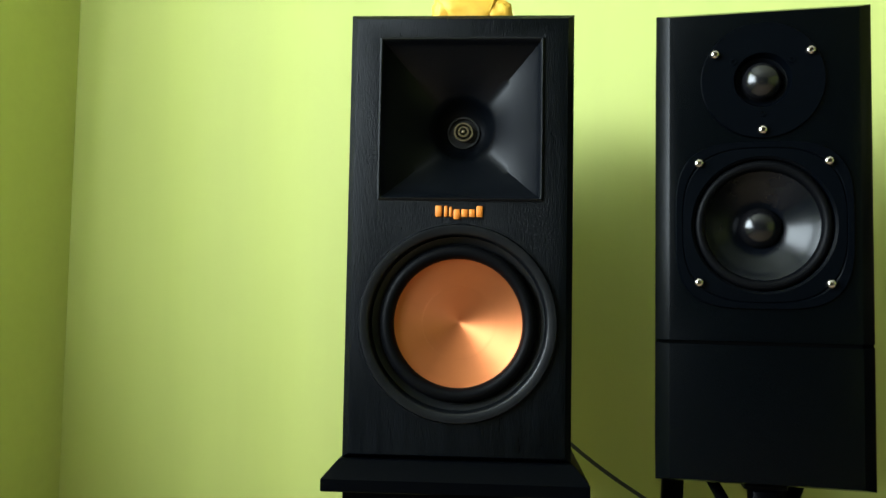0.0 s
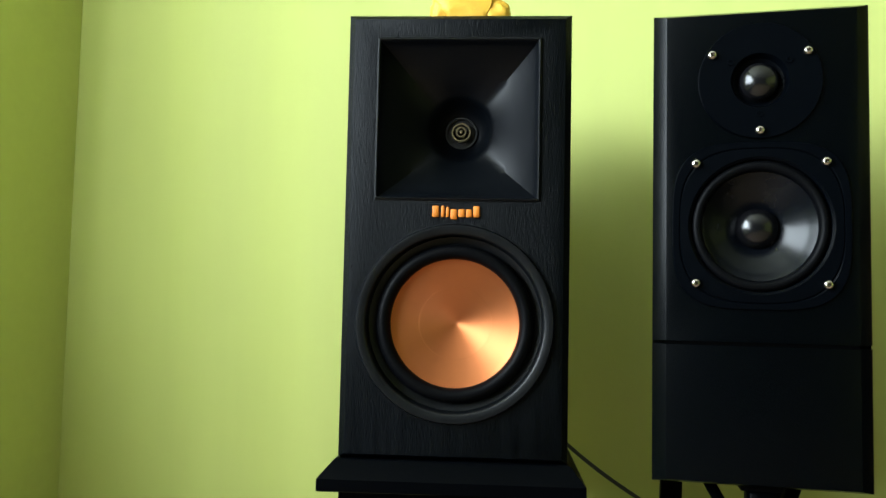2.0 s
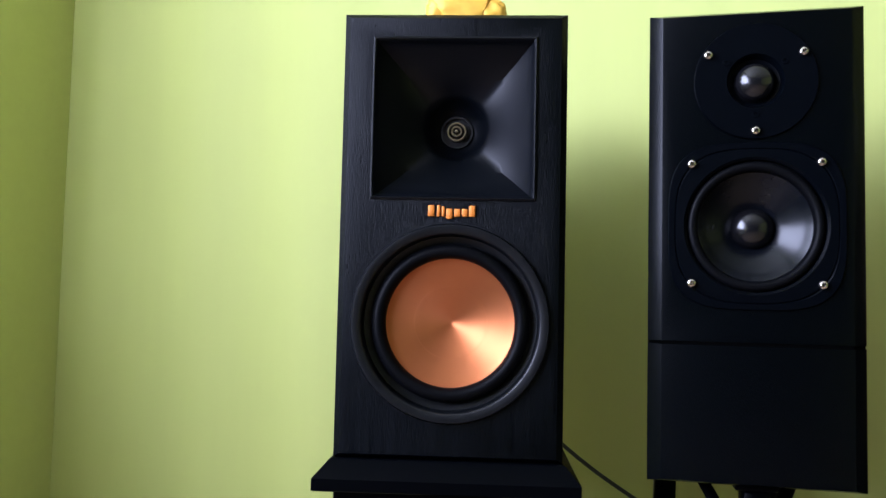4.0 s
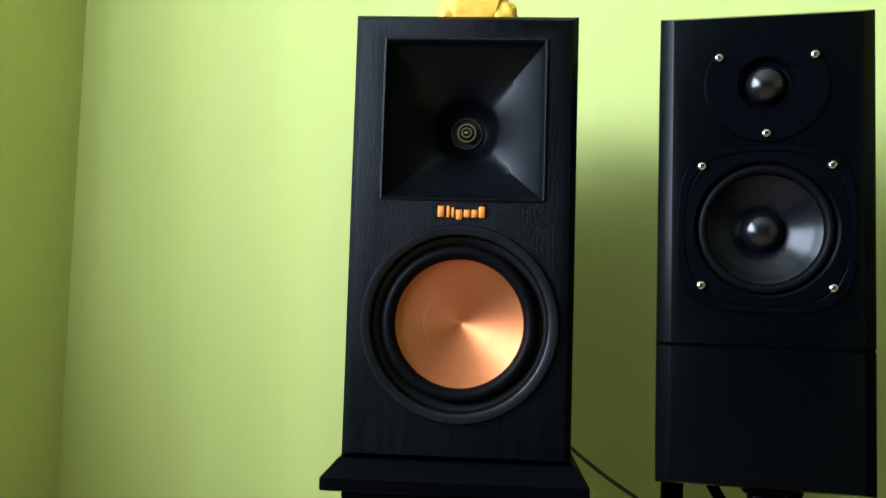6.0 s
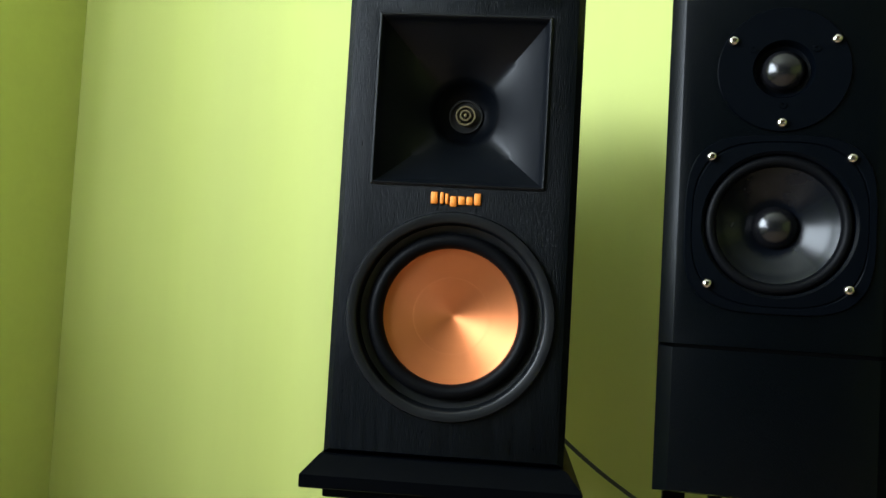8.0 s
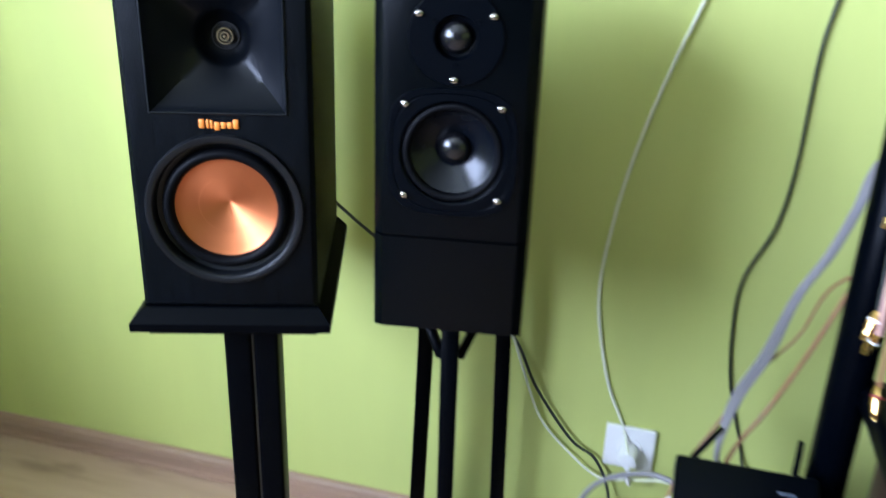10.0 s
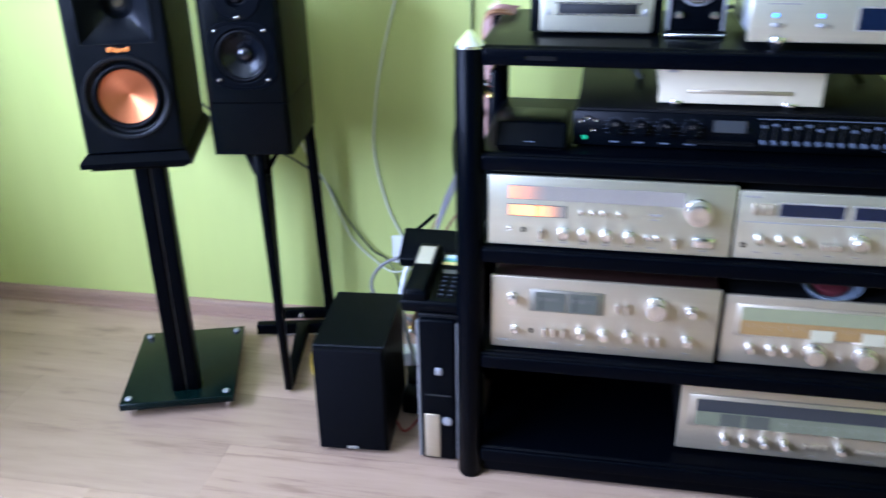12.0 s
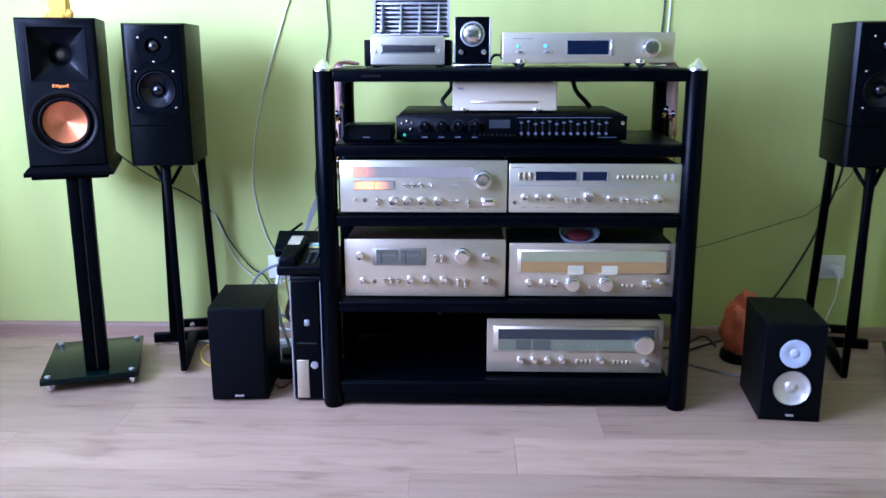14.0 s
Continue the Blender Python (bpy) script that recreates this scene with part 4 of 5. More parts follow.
for k in range(13):
    part("fader_slot", box(0.330 + 0.0185 * k - 0.001, 0.330 + 0.0185 * k + 0.001, -0.0008, 0.0006, 0.014, 0.058), M_DEEP, t)
    z = 0.050 + 0.004 * math.sin(k * 2.1)
    button(t, 0.330 + 0.0185 * k, z, 0.0085, 0.0045, material=M_PALEPRINT, name="fader_cap")
    knob(t, 0.330 + 0.0185 * k, 0.022, 0.0036, 0.008, material=M_PALEPRINT, pointer=False, name="small_knob")
bars(t, [(0.442, 0.063, 0.245, 0.0016), (0.555, 0.012, 0.05, 0.0016)], M_PALEPRINT)
part("rack_bolt", lathe([(0.005, 0.0), (0.005, -0.003), (0.0, -0.004)], W - 0.012, 0, 0.050, 14), M_CHROME, t)

# cream box on the mixer
t, W, H = hifi("phono_preamp", -0.157, 0.119, -0.475, 0.8035, 0.884, 0.22, M_CREAM, M_CREAM, "cream painted box standing on the black mixer", "preamp", feet=0.012, cone_feet=True)
part("raised_strip", box(0.05, W - 0.05, -0.0014, 0.001, 0.026, 0.033, 0.0006, 1), M_CHAMP, t)
part("small_badge", box(0.014, 0.030, -0.0012, 0.001, H - 0.018, H - 0.013), M_PCSILVER, t)

# flat black box with a sloping front
b = box(0, 0.128, 0, 0.135, 0.003, 0.044, 0.005)
for v in b.verts:
    if v.co.z > 0.03 and v.co.y < 0.03:
        v.co.y += 0.03
t = thing("set_top_box", pose(-0.443, -0.535, 0.731), "small flat black plastic box beside the mixer", "set-top box")
part("shell", b, M_BLACK, t)
part("base", box(0.006, 0.122, 0.008, 0.130, 0.0, 0.004), M_RUBBER, t)
bars(t, [(0.062, 0.014, 0.018, 0.003)], M_PALEPRINT, y=0.0052)

# ---- on the top shelf ----
ZT = 0.922
t = thing("disc_player", pose(-0.392, -0.455, ZT), "small disc player with a silver front and dark sides", "disc player")
part("body", box(0.0, 0.232, 0.006, 0.20, 0.004, 0.072, 0.004), M_BLACK, t)
part("front_plate", box(0.018, 0.214, -0.004, 0.008, 0.006, 0.082, 0.005, 3), M_SILVER, t)
part("disc_slot", box(0.050, 0.188, -0.0052, -0.003, 0.040, 0.056, 0.001, 1), M_DEEP, t)
part("slot_rim", merged(box(0.046, 0.192, -0.0060, -0.003, 0.056, 0.0595), box(0.046, 0.192, -0.0060, -0.003, 0.0365, 0.040)), M_CHROME, t)
part("button", box(0.030, 0.035, -0.0056, -0.003, 0.036, 0.048, 0.001, 1), M_PCSILVER, t)
part("button", box(0.198, 0.203, -0.0056, -0.003, 0.036, 0.048, 0.001, 1), M_PCSILVER, t)
for x in (0.03, 0.20):
    for y in (0.03, 0.17):
        part("foot", lathe([(0.010, 0.0), (0.010, 0.005)], x, y, 0, 14, 'z'), M_RUBBER, t)
# slatted silver grille leaning back on the player
t = thing("slatted_grille", pose(-0.372, -0.400, ZT + 0.0825, -16), "silver slatted metal grille resting on the disc player", "grille")
Wg, Hg = 0.205, 0.105
part("frame", merged(box(0, Wg, -0.004, 0.016, 0, 0.006, 0.001, 1), box(0, Wg, -0.004, 0.016, Hg - 0.008, Hg, 0.001, 1), box(0, 0.006, -0.0035, 0.0155, 0.006, Hg - 0.008), box(Wg - 0.006, Wg, -0.0035, 0.0155, 0.006, Hg - 0.008)), M_PCSILVER, t)
for k in range(7):
    part("slat", box(0.006, Wg - 0.006, 0, 0.014, 0.011 + 0.0125 * k, 0.0175 + 0.0125 * k, 0.001, 1), M_PCSILVER, t)
for k in range(4):
    x = 0.024 + 0.051 * k
    part("divider", bar(x, -0.011, 0.004, x, -0.003, 0.086, 0.009, 0.020, 0.004, 0.006), M_PCSILVER, t, "pale tapered upright fin")
part("back_sheet", box(0.006, Wg - 0.006, 0.0142, 0.0152, 0.006, Hg - 0.008), M_CASE, t)

t = thing("volume_controller", pose(-0.150, -0.455, ZT), "black upright desktop controller with a round silver dial", "controller")
part("body", box(0, 0.090, 0, 0.05, 0.012, 0.130, 0.003), M_BLACK, t)
dial = part("dial", lathe([(0.0285, 0.001), (0.0285, -0.004), (0.0265, -0.0075), (0.0240, -0.0075), (0.0225, -0.0045), (0.0215, -0.0100), (0.0195, -0.0112), (0.0, -0.0116)], 0.045, 0, 0.086, 44), M_KNOB, t, "round turned silver dial")
part("dial_collar", lathe([(0.0320, 0.001), (0.0320, -0.002), (0.0290, -0.003), (0.0286, 0.001)], 0.045, 0, 0.086, 44), M_PCSILVER, dial)
part("side_rail", box(-0.003, 0.001, -0.003, 0.052, 0.012, 0.128, 0.001, 1), M_PCSILVER, t)
part("side_rail", box(0.089, 0.093, -0.003, 0.052, 0.012, 0.128, 0.001, 1), M_PCSILVER, t)
part("base", box(-0.006, 0.096, -0.010, 0.056, 0.0, 0.013, 0.002), M_BLACK, t)
part("base_trim", box(-0.004, 0.094, -0.0125, -0.0095, 0.003, 0.009, 0.001, 1), M_CHROME, t, "bright strip along the base")
for x in (0.015, 0.075):
    part("button", lathe([(0.007, 0.0), (0.0065, -0.008), (0.0, -0.009)], x, 0, 0.040, 18), M_CHROME, t)

t, W, H = hifi("digital_converter", -0.030, 0.402, -0.545, ZT, 1.010, 0.24, M_SILVER, M_PCSILVER, "slim silver digital converter with a dark display", "converter", feet=0.020, cone_feet=True)
pane(t, U(0.38), U(0.62), 0.034, 0.068, M_BLUEWIN, label="dark blue display")
part("bright_edge", box(U(0.628), U(0.64), -0.003, 0.001, 0.030, 0.070, 0.0008, 1), M_CHROME, t)
knob(t, U(0.865), 0.050, 0.0205, 0.024)
for u in (0.09, 0.25):
    part("blue_light", lathe([(0.0035, 0.0), (0.0035, -0.002), (0.0, -0.0025)], U(u), 0, 0.055, 14), M_BLUELED, t)
    button(t, U(u) + 0.002, 0.040, 0.012, 0.006, material=M_PCSILVER)
bars(t, [(U(0.12), 0.073, 0.05, 0.002), (U(0.29), 0.038, 0.003, 0.006)])

# glass dish with a red middle on the ochre-dial receiver
t = thing("glass_dish", pose(0.188, -0.478, 0.4640, 30), "oval glass dish with a dark red middle", "dish")
part("rim", moved(lathe([(0.030, 0.0), (0.050, 0.010), (0.055, 0.026), (0.052, 0.026), (0.047, 0.012), (0.0, 0.006)], 0, 0, 0, 40, 'z'), Matrix.Diagonal((1, 0.75, 1, 1))), M_RIM, t)
part("red_filling", moved(lathe([(0.033, 0.0105), (0.030, 0.019), (0.018, 0.022), (0.0, 0.022)], 0, 0, 0, 32, 'z'), Matrix.Diagonal((1, 0.72, 1, 1))), M_RED, t)


# ---- on the floor beside the rack ----
def floor_speaker(name, m, label, grille):
    sp = thing(name, m, label, "speaker", "small floor speakers")
    W, H, D = 0.078, 0.272, 0.245
    loops = [] if grille else [circle(0, 0.190, 0.036), circle(0, 0.094, 0.050)]
    part("cabinet", chamfered_cabinet(W - 0.003, W, 0.003, 0.0, H - 0.003, H, 0.003, D, loops), M_VINYL, sp)
    if grille:
        g = box(-W + 0.002, W - 0.002, -0.016, -0.001, 0.012, H - 0.003, 0.004, 2)
        part("grille", g, M_CLOTH, sp, "black cloth grille")
        part("badge", box(-0.012, 0.012, -0.0175, -0.0155, 0.016, 0.022), M_PRINT, sp, "small grey badge without letters")
    else:
        tw = part("tweeter_guide", lathe([(0.0385, 0.001), (0.0385, -0.002), (0.036, -0.003), (0.020, 0.0015), (0.013, 0.003)], 0, 0, 0.190, 40), M_WCONE, sp, "pale round tweeter guide")
        part("dome", lathe([(0.0132, 0.0035), (0.011, 0.0005), (0.006, -0.001), (0.0, -0.0012)], 0, 0, 0.190, 24), M_WCONE, tw)
        wo = part("woofer_ring", lathe([(0.054, 0.001), (0.054, -0.003), (0.050, -0.004), (0.0485, 0.001)], 0, 0, 0.094, 48), M_BLACK, sp)
        part("cone", lathe([(0.0490, 0.001), (0.0465, -0.003), (0.044, 0.001), (0.030, 0.0055), (0.017, 0.009)], 0, 0, 0.094, 48), M_WFOIL, wo, "silver-white woofer cone")
        part("dust_cap", lathe([(0.0172, 0.009), (0.014, 0.005), (0.007, 0.003), (0.0, 0.0024)], 0, 0, 0.094, 32), M_WFOIL, wo)
        part("badge", box(-0.010, 0.010, -0.002, 0.001, 0.014, 0.020), M_PRINT, sp, "small grey badge without letters")
    return sp


floor_speaker("floor_speaker", pose(-0.757, -0.517, 0, 0, 0, 4), "small black speaker with a cloth grille on the floor", True)
floor_speaker("floor_speaker", pose(0.745, -0.622, 0, 0, 0, -6), "small black speaker with white cones on the floor", False)

t = thing("computer_tower", pose(-0.607, -0.522, 0), "black computer tower with silver edges beside the rack", "computer")
W, H, D = 0.094, 0.362, 0.39
part("case", box(0.002, W - 0.002, 0.012, D, 0.006, H, 0.004), M_CASE, t)
part("front_panel", box(0.0083, W - 0.0083, -0.004, 0.013, 0.006, H - 0.006, 0.006, 3), M_BLACK, t)
for x0, x1 in ((0.002, 0.0085), (W - 0.0085, W - 0.002)):
    part("silver_edge", box(x0, x1, -0.001, 0.016, 0.006, H - 0.012, 0.004, 3), M_PCSILVER, t)
part("drive_cover", box(0.016, 0.050, -0.0065, -0.003, 0.012, 0.125, 0.002), M_CHAMP, t, "beige panel low on the front")
part("power_button", lathe([(0.0105, -0.003), (0.0105, -0.007), (0.008, -0.008), (0.0, -0.008)], 0.066, 0, 0.110, 24), M_PCSILVER, t)
part("badge", box(0.042, 0.056, -0.0055, -0.003, 0.225, 0.243, 0.001, 1), M_PCSILVER, t, "small silver badge without letters")
part("drive_slot", box(0.020, 0.074, -0.005, -0.0035, 0.172, 0.176), M_DEEP, t)
for x in (0.015, W - 0.015):
    for y in (0.03, D - 0.03):
        part("foot", lathe([(0.008, 0.0), (0.008, 0.007)], x, y, 0, 12, 'z'), M_RUBBER, t)

# desk telephone lying on the computer
t = thing("desk_telephone", pose(-0.640, -0.512, 0.362, 8), "black corded desk telephone with a cream label on the computer", "telephone")
part("body", merged(box(0, 0.145, 0, 0.195, 0.0, 0.030, 0.008, 3)), M_BLACK, t)
part("leg", box(0.03, 0.125, 0.150, 0.176, -0.0225, 0.004, 0.003), M_BLACK, t)
hs = part("handset", merged(box(0.008, 0.056, 0.006, 0.190, 0.036, 0.054, 0.008, 3), box(0.006, 0.058, 0.004, 0.052, 0.022, 0.050, 0.008, 3), box(0.006, 0.058, 0.146, 0.192, 0.022, 0.050, 0.008, 3)), M_BLACK, t, "black handset")
part("paper_label", box(0.014, 0.048, 0.104, 0.172, 0.0545, 0.0552), M_PAPER, hs, "cream paper label")
for r in range(5):
    for c in range(3):
        part("key", box(0.076 + 0.020 * c, 0.088 + 0.020 * c, 0.022 + 0.016 * r, 0.031 + 0.016 * r, 0.029, 0.0335, 0.001, 1), M_CASE, t)
fine("key_marks", merged(*[box(0.080 + 0.020 * c, 0.084 + 0.020 * c, 0.0245 + 0.016 * r, 0.0285 + 0.016 * r, 0.0334, 0.0338) for r in range(5) for c in range(3)]), M_PALEPRINT, t)
part("screen", box(0.072, 0.108, 0.108, 0.122, 0.029, 0.0308), M_METER, t)
for k, (y0, y1) in enumerate(((0.166, 0.180), (0.158, 0.166), (0.151, 0.158), (0.141, 0.151))):
    part("index_card_stripe", box(0.066, 0.142, y0, y1, 0.0295, 0.0312), M_CARD[k], t)

t = thing("wifi_router", pose(-0.690, -0.312, 0.3785, -60), "black router with two aerials standing on the computer", "router")
part("body", box(0.0, 0.178, -0.012, 0.018, 0.0, 0.092, 0.005, 3), M_BLACK, t)
part("badge", box(0.128, 0.150, -0.0128, -0.0115, 0.060, 0.063), M_PALEPRINT, t)
for x, lean in ((0.014, 0.045), (0.150, 0.012)):
    part("aerial", bar(x, 0.012, 0.088, x + lean, 0.016, 0.155, 0.009, 0.007, 0.008, 0.006), M_BLACK, t)
part("status_lights", box(0.04, 0.11, 0.000, 0.012, 0.0915, 0.0935, 0.0005, 1), M_PALEPRINT, t)

# salt lamp
bm = bmesh.new()
bmesh.ops.create_icosphere(bm, subdivisions=4, radius=1.0)
for v in bm.verts:
    p = v.co.copy()
    k = 1 + 0.24 * noise.noise(p * 2.1) + 0.12 * noise.noise(p * 5) + 0.06 * noise.noise(p * 13)
    z = p.z * 0.105
    s = 0.062 * (1 - 0.22 * p.z)
    v.co = Vector((p.x * s * k, p.y * s * k * 0.9, 0.118 + z * k))
    v.co.z = max(v.co.z, 0.024)
t = thing("salt_lamp", pose(0.765, -0.150, 0), "rough orange salt crystal lamp on a dark base", "lamp")
part("crystal", bm, M_SALT, t)
part("base", lathe([(0.0, 0.0), (0.066, 0.0), (0.068, 0.004), (0.066, 0.024), (0.0, 0.025)], 0, 0, 0, 32, 'z'), M_BLACK, t, "dark round base")

# yellow thing lying on the horn speaker: a lumpy foam piece with rounded feet
bm = bmesh.new()
for cx, cy, cz, rx, ry, rz, e in ((-0.002, 0.095, 0.030, 0.031, 0.020, 0.034, 0.55), (0.026, 0.088, 0.011, 0.014, 0.012, 0.0125, 0.8), (-0.024, 0.090, 0.012, 0.012, 0.013, 0.0135, 0.7)):
    tmp = bmesh.new()
    bmesh.ops.create_icosphere(tmp, subdivisions=4, radius=1.0)
    for v in tmp.verts:
        q = v.co
        k = 1 + 0.16 * noise.noise(q * 1.9 + Vector((cx * 90, 3, 1))) + 0.07 * noise.noise(q * 5)
        q = Vector([math.copysign(abs(c) ** e, c) for c in q]) * k
        v.co = Vector((cx + q.x * rx, cy + q.y * ry, max(0.0, cz + q.z * rz)))
    bm = merged(bm, tmp)
solid("foam_ornament", bm, M_YELLOW, "lumpy yellow foam ornament on the horn speaker", "ornament", m=K_POSE @ pose(0.006, -0.052, 0.6558 + 0.398))

# white bent tube leg near the west wall
tb = thing("white_chair_leg", pose(0, 0, 0), "white painted bent tube leg on the floor", "furniture leg")
part("tube", tube([(-2.02, -0.265, 0.012), (-2.022, -0.27, 0.06), (-2.032, -0.29, 0.105), (-2.052, -0.325, 0.128), (-2.075, -0.37, 0.125), (-2.09, -0.42, 0.10), (-2.10, -0.50, 0.06), (-2.10, -0.60, 0.018)], 0.0165, 14), M_LEG, tb)
part("foot_cap", lathe([(0.0, 0.0), (0.0195, 0.0), (0.0195, 0.012), (0.0, 0.014)], -2.02, -0.265, 0, 16, 'z'), M_RUBBER, tb)


def socket(m, label):
    s = thing("wall_socket", m, label, "socket")
    part("plate", box(-0.042, 0.042, -0.010, 0.0, -0.040, 0.040, 0.003), M_WHITE, s)
    part("inset", lathe([(0.022, -0.010), (0.022, -0.012), (0.0195, -0.012), (0.0185, -0.0105), (0.0, -0.0103)], 0, 0, 0, 32), M_WHITE, s)
    return s


socket(pose(-0.750, YB, 0.250), "white wall socket with a white plug in it")
socket(pose(1.100, YB, 0.260), "white wall socket with a white plug in it")
for x, z in ((-0.750, 0.246), (1.106, 0.254)):
    solid("power_plug", merged(lathe([(0.017, 0.0), (0.0175, -0.018), (0.013, -0.034), (0.0, -0.036)], 0, 0, 0, 24), tube([(0, -0.028, -0.004), (0.002, -0.034, -0.02), (0.006, -0.03, -0.045)], 0.004, 8)), M_WHITE, "white round power plug in the wall socket", "plug", m=pose(x, YB - 0.0105, z))


# ---- cables ----
def cable(points, r, material, label, flat=1.0, name="cable"):
    return solid(name, tube(points, r, 8, 8, flat), material, label, "cable", "loose cables")


WY = YB - 0.006
cable([(-0.64, WY, 1.55), (-0.665, WY, 1.20), (-0.70, WY, 1.08), (-0.761, WY, 0.90), (-0.798, WY, 0.769), (-0.820, WY, 0.65), (-0.829, WY, 0.52), (-0.801, WY, 0.377), (-0.765, WY, 0.29), (-0.750, WY - 0.035, 0.256)], 0.0027, M_CABLEI, "ivory cable hanging on the green wall to a socket")
cable([(-0.575, WY, 1.5), (-0.564, WY, 1.12), (-0.560, WY, 1.02), (-0.571, WY, 0.93), (-0.573, WY, 0.771), (-0.585, WY, 0.673), (-0.617, WY, 0.585), (-0.619, WY, 0.50), (-0.607, WY, 0.40), (-0.57, WY, 0.27), (-0.57, -0.03, 0.2), (-0.6, -0.05, 0.02)], 0.0026, M_WIRE, "dark olive cable hanging down the green wall")
cable([(0.505, WY, 1.5), (0.497, WY, 1.08), (0.48, WY, 0.9), (0.49, WY, 0.6), (0.48, WY, 0.2), (0.52, -0.06, 0.008)], 0.0026, M_CABLEB, "black cable hanging behind the rack")
cable([(0.52, WY, 1.5), (0.515, WY, 1.08), (0.50, WY, 0.9), (0.48, WY, 0.7)], 0.0022, M_CABLEW, "thin white cable behind the rack")
cable([(0.50, WY, 0.29), (0.67, WY, 0.33), (0.825, WY, 0.379), (0.951, WY, 0.421), (1.01, WY - 0.01, 0.45), (1.08, -0.10, 0.60), (1.05, -0.165, 0.73)], 0.0015, M_WIREG, "thin olive green speaker wire along the green wall")
cable([(1.03, -0.16, 0.72), (1.063, -0.04, 0.56), (1.033, 0.0, 0.405), (0.988, 0.0, 0.30), (0.911, 0.0, 0.164), (0.80, -0.03, 0.05), (0.66, -0.06, 0.008), (0.6, -0.1, 0.006)], 0.004, M_CABLEB, "black speaker cable from the stand to the floor")
cable([(-1.31, -0.13, 0.75), (-1.30, -0.05, 0.70), (-1.255, -0.02, 0.640), (-1.19, -0.01, 0.586), (-1.12, 0.0, 0.541), (-1.04, 0.015, 0.495), (-0.962, 0.02, 0.432), (-0.916, 0.02, 0.341), (-0.85, 0.02, 0.251), (-0.803, 0.02, 0.218), (-0.773, 0.01, 0.15), (-0.77, -0.02, 0.05)], 0.0027, M_CABLEB, "black speaker cable sagging along the green wall")
cable([(-1.0, -0.155, 0.72), (-0.985, -0.06, 0.55), (-0.962, 0.01, 0.44), (-0.942, 0.022, 0.373), (-0.905, 0.025, 0.279), (-0.848, 0.022, 0.22), (-0.795, 0.015, 0.188), (-0.74, 0.0, 0.205), (-0.68, -0.03, 0.235), (-0.62, -0.08, 0.24)], 0.0022, M_CABLEI, "pale speaker cable from the dome speaker")
for k, (r, m_, dx) in enumerate(((0.0032, M_CABLEG, 0.0), (0.0028, M_CABLEG, 0.0045), (0.0024, M_CABLEG, -0.004))):
    cable([(-0.475 + dx, -0.13, 0.87), (-0.499 + dx, -0.10, 0.81), (-0.510 + dx, -0.10, 0.755), (-0.530 + dx, -0.10, 0.69), (-0.560 + dx, -0.10, 0.62), (-0.583 + dx * 1.5, -0.10, 0.529), (-0.612 + dx * 1.5, -0.11, 0.461), (-0.630 + dx * 0.5, -0.15, 0.40), (-0.632 + dx * 0.5, -0.21, 0.36), (-0.64 + dx, -0.2, 0.2), (-0.66 + dx, -0.19, 0.05)], r, m_, "grey cable looping from the rack down behind the router")
cable([(-0.475, -0.13, 0.74), (-0.499, -0.12, 0.657), (-0.531, -0.12, 0.556), (-0.568, -0.12, 0.458), (-0.611, -0.15, 0.39), (-0.635, -0.21, 0.33), (-0.64, -0.20, 0.1)], 0.0032, M_CABLEO, "copper-coloured cable behind the router")
cable([(-0.475, -0.14, 0.70), (-0.52, -0.10, 0.64), (-0.545, -0.09, 0.56), (-0.59, -0.09, 0.49), (-0.64, -0.12, 0.40), (-0.68, -0.15, 0.33), (-0.69, -0.17, 0.25), (-0.66, -0.17, 0.12)], 0.0022, M_CABLEO, "thin copper-coloured cable behind the router")
cable([(-0.62, -0.14, 0.29), (-0.70, -0.10, 0.294), (-0.76, -0.095, 0.278), (-0.80, -0.10, 0.25), (-0.817, -0.11, 0.209), (-0.795, -0.12, 0.162), (-0.746, -0.13, 0.14), (-0.69, -0.15, 0.12), (-0.64, -0.2, 0.06)], 0.0046, M_CABLEG, "grey cable loop behind the floor speaker")
cable([(-0.65, -0.20, 0.35), (-0.691, -0.20, 0.322), (-0.709, -0.20, 0.27), (-0.716, -0.20, 0.215), (-0.70, -0.21, 0.12), (-0.66, -0.24, 0.03)], 0.0055, M_CABLEW, "white cable loop behind the floor speaker")
cable([(-0.63, -0.24, 0.24), (-0.66, -0.235, 0.22), (-0.675, -0.245, 0.17), (-0.65, -0.25, 0.14)], 0.007, M_CABLEO, "orange-brown cable bend beside the computer")
cable([(-0.72, -0.06, 0.06), (-0.80, -0.04, 0.05), (-0.89, -0.02, 0.03), (-0.955, -0.04, 0.012), (-0.985, -0.10, 0.006), (-0.975, -0.18, 0.006), (-0.93, -0.26, 0.006), (-0.86, -0.28, 0.006)], 0.0035, M_CABLEY, "yellow network cable curling on the floor")
cable([(-0.70, -0.10, 0.07), (-0.80, -0.06, 0.06), (-0.90, -0.06, 0.03), (-0.935, -0.10, 0.01), (-0.935, -0.17, 0.006), (-0.89, -0.24, 0.006)], 0.0035, M_CABLEW, "white network cable on the floor")
cable([(-0.61, -0.30, 0.010), (-0.64, -0.40, 0.006), (-0.66, -0.44, 0.006), (-0.69, -0.40, 0.006)], 0.003, M_CABLER, "thin dark red cable on the floor")
cable([(-1.17, -0.03, 0.006), (-1.10, -0.06, 0.006), (-1.02, -0.05, 0.012), (-0.95, -0.07, 0.006), (-0.88, -0.06, 0.006), (-0.78, -0.08, 0.01)], 0.004, M_CABLEW, "white cable lying along the baseboard")
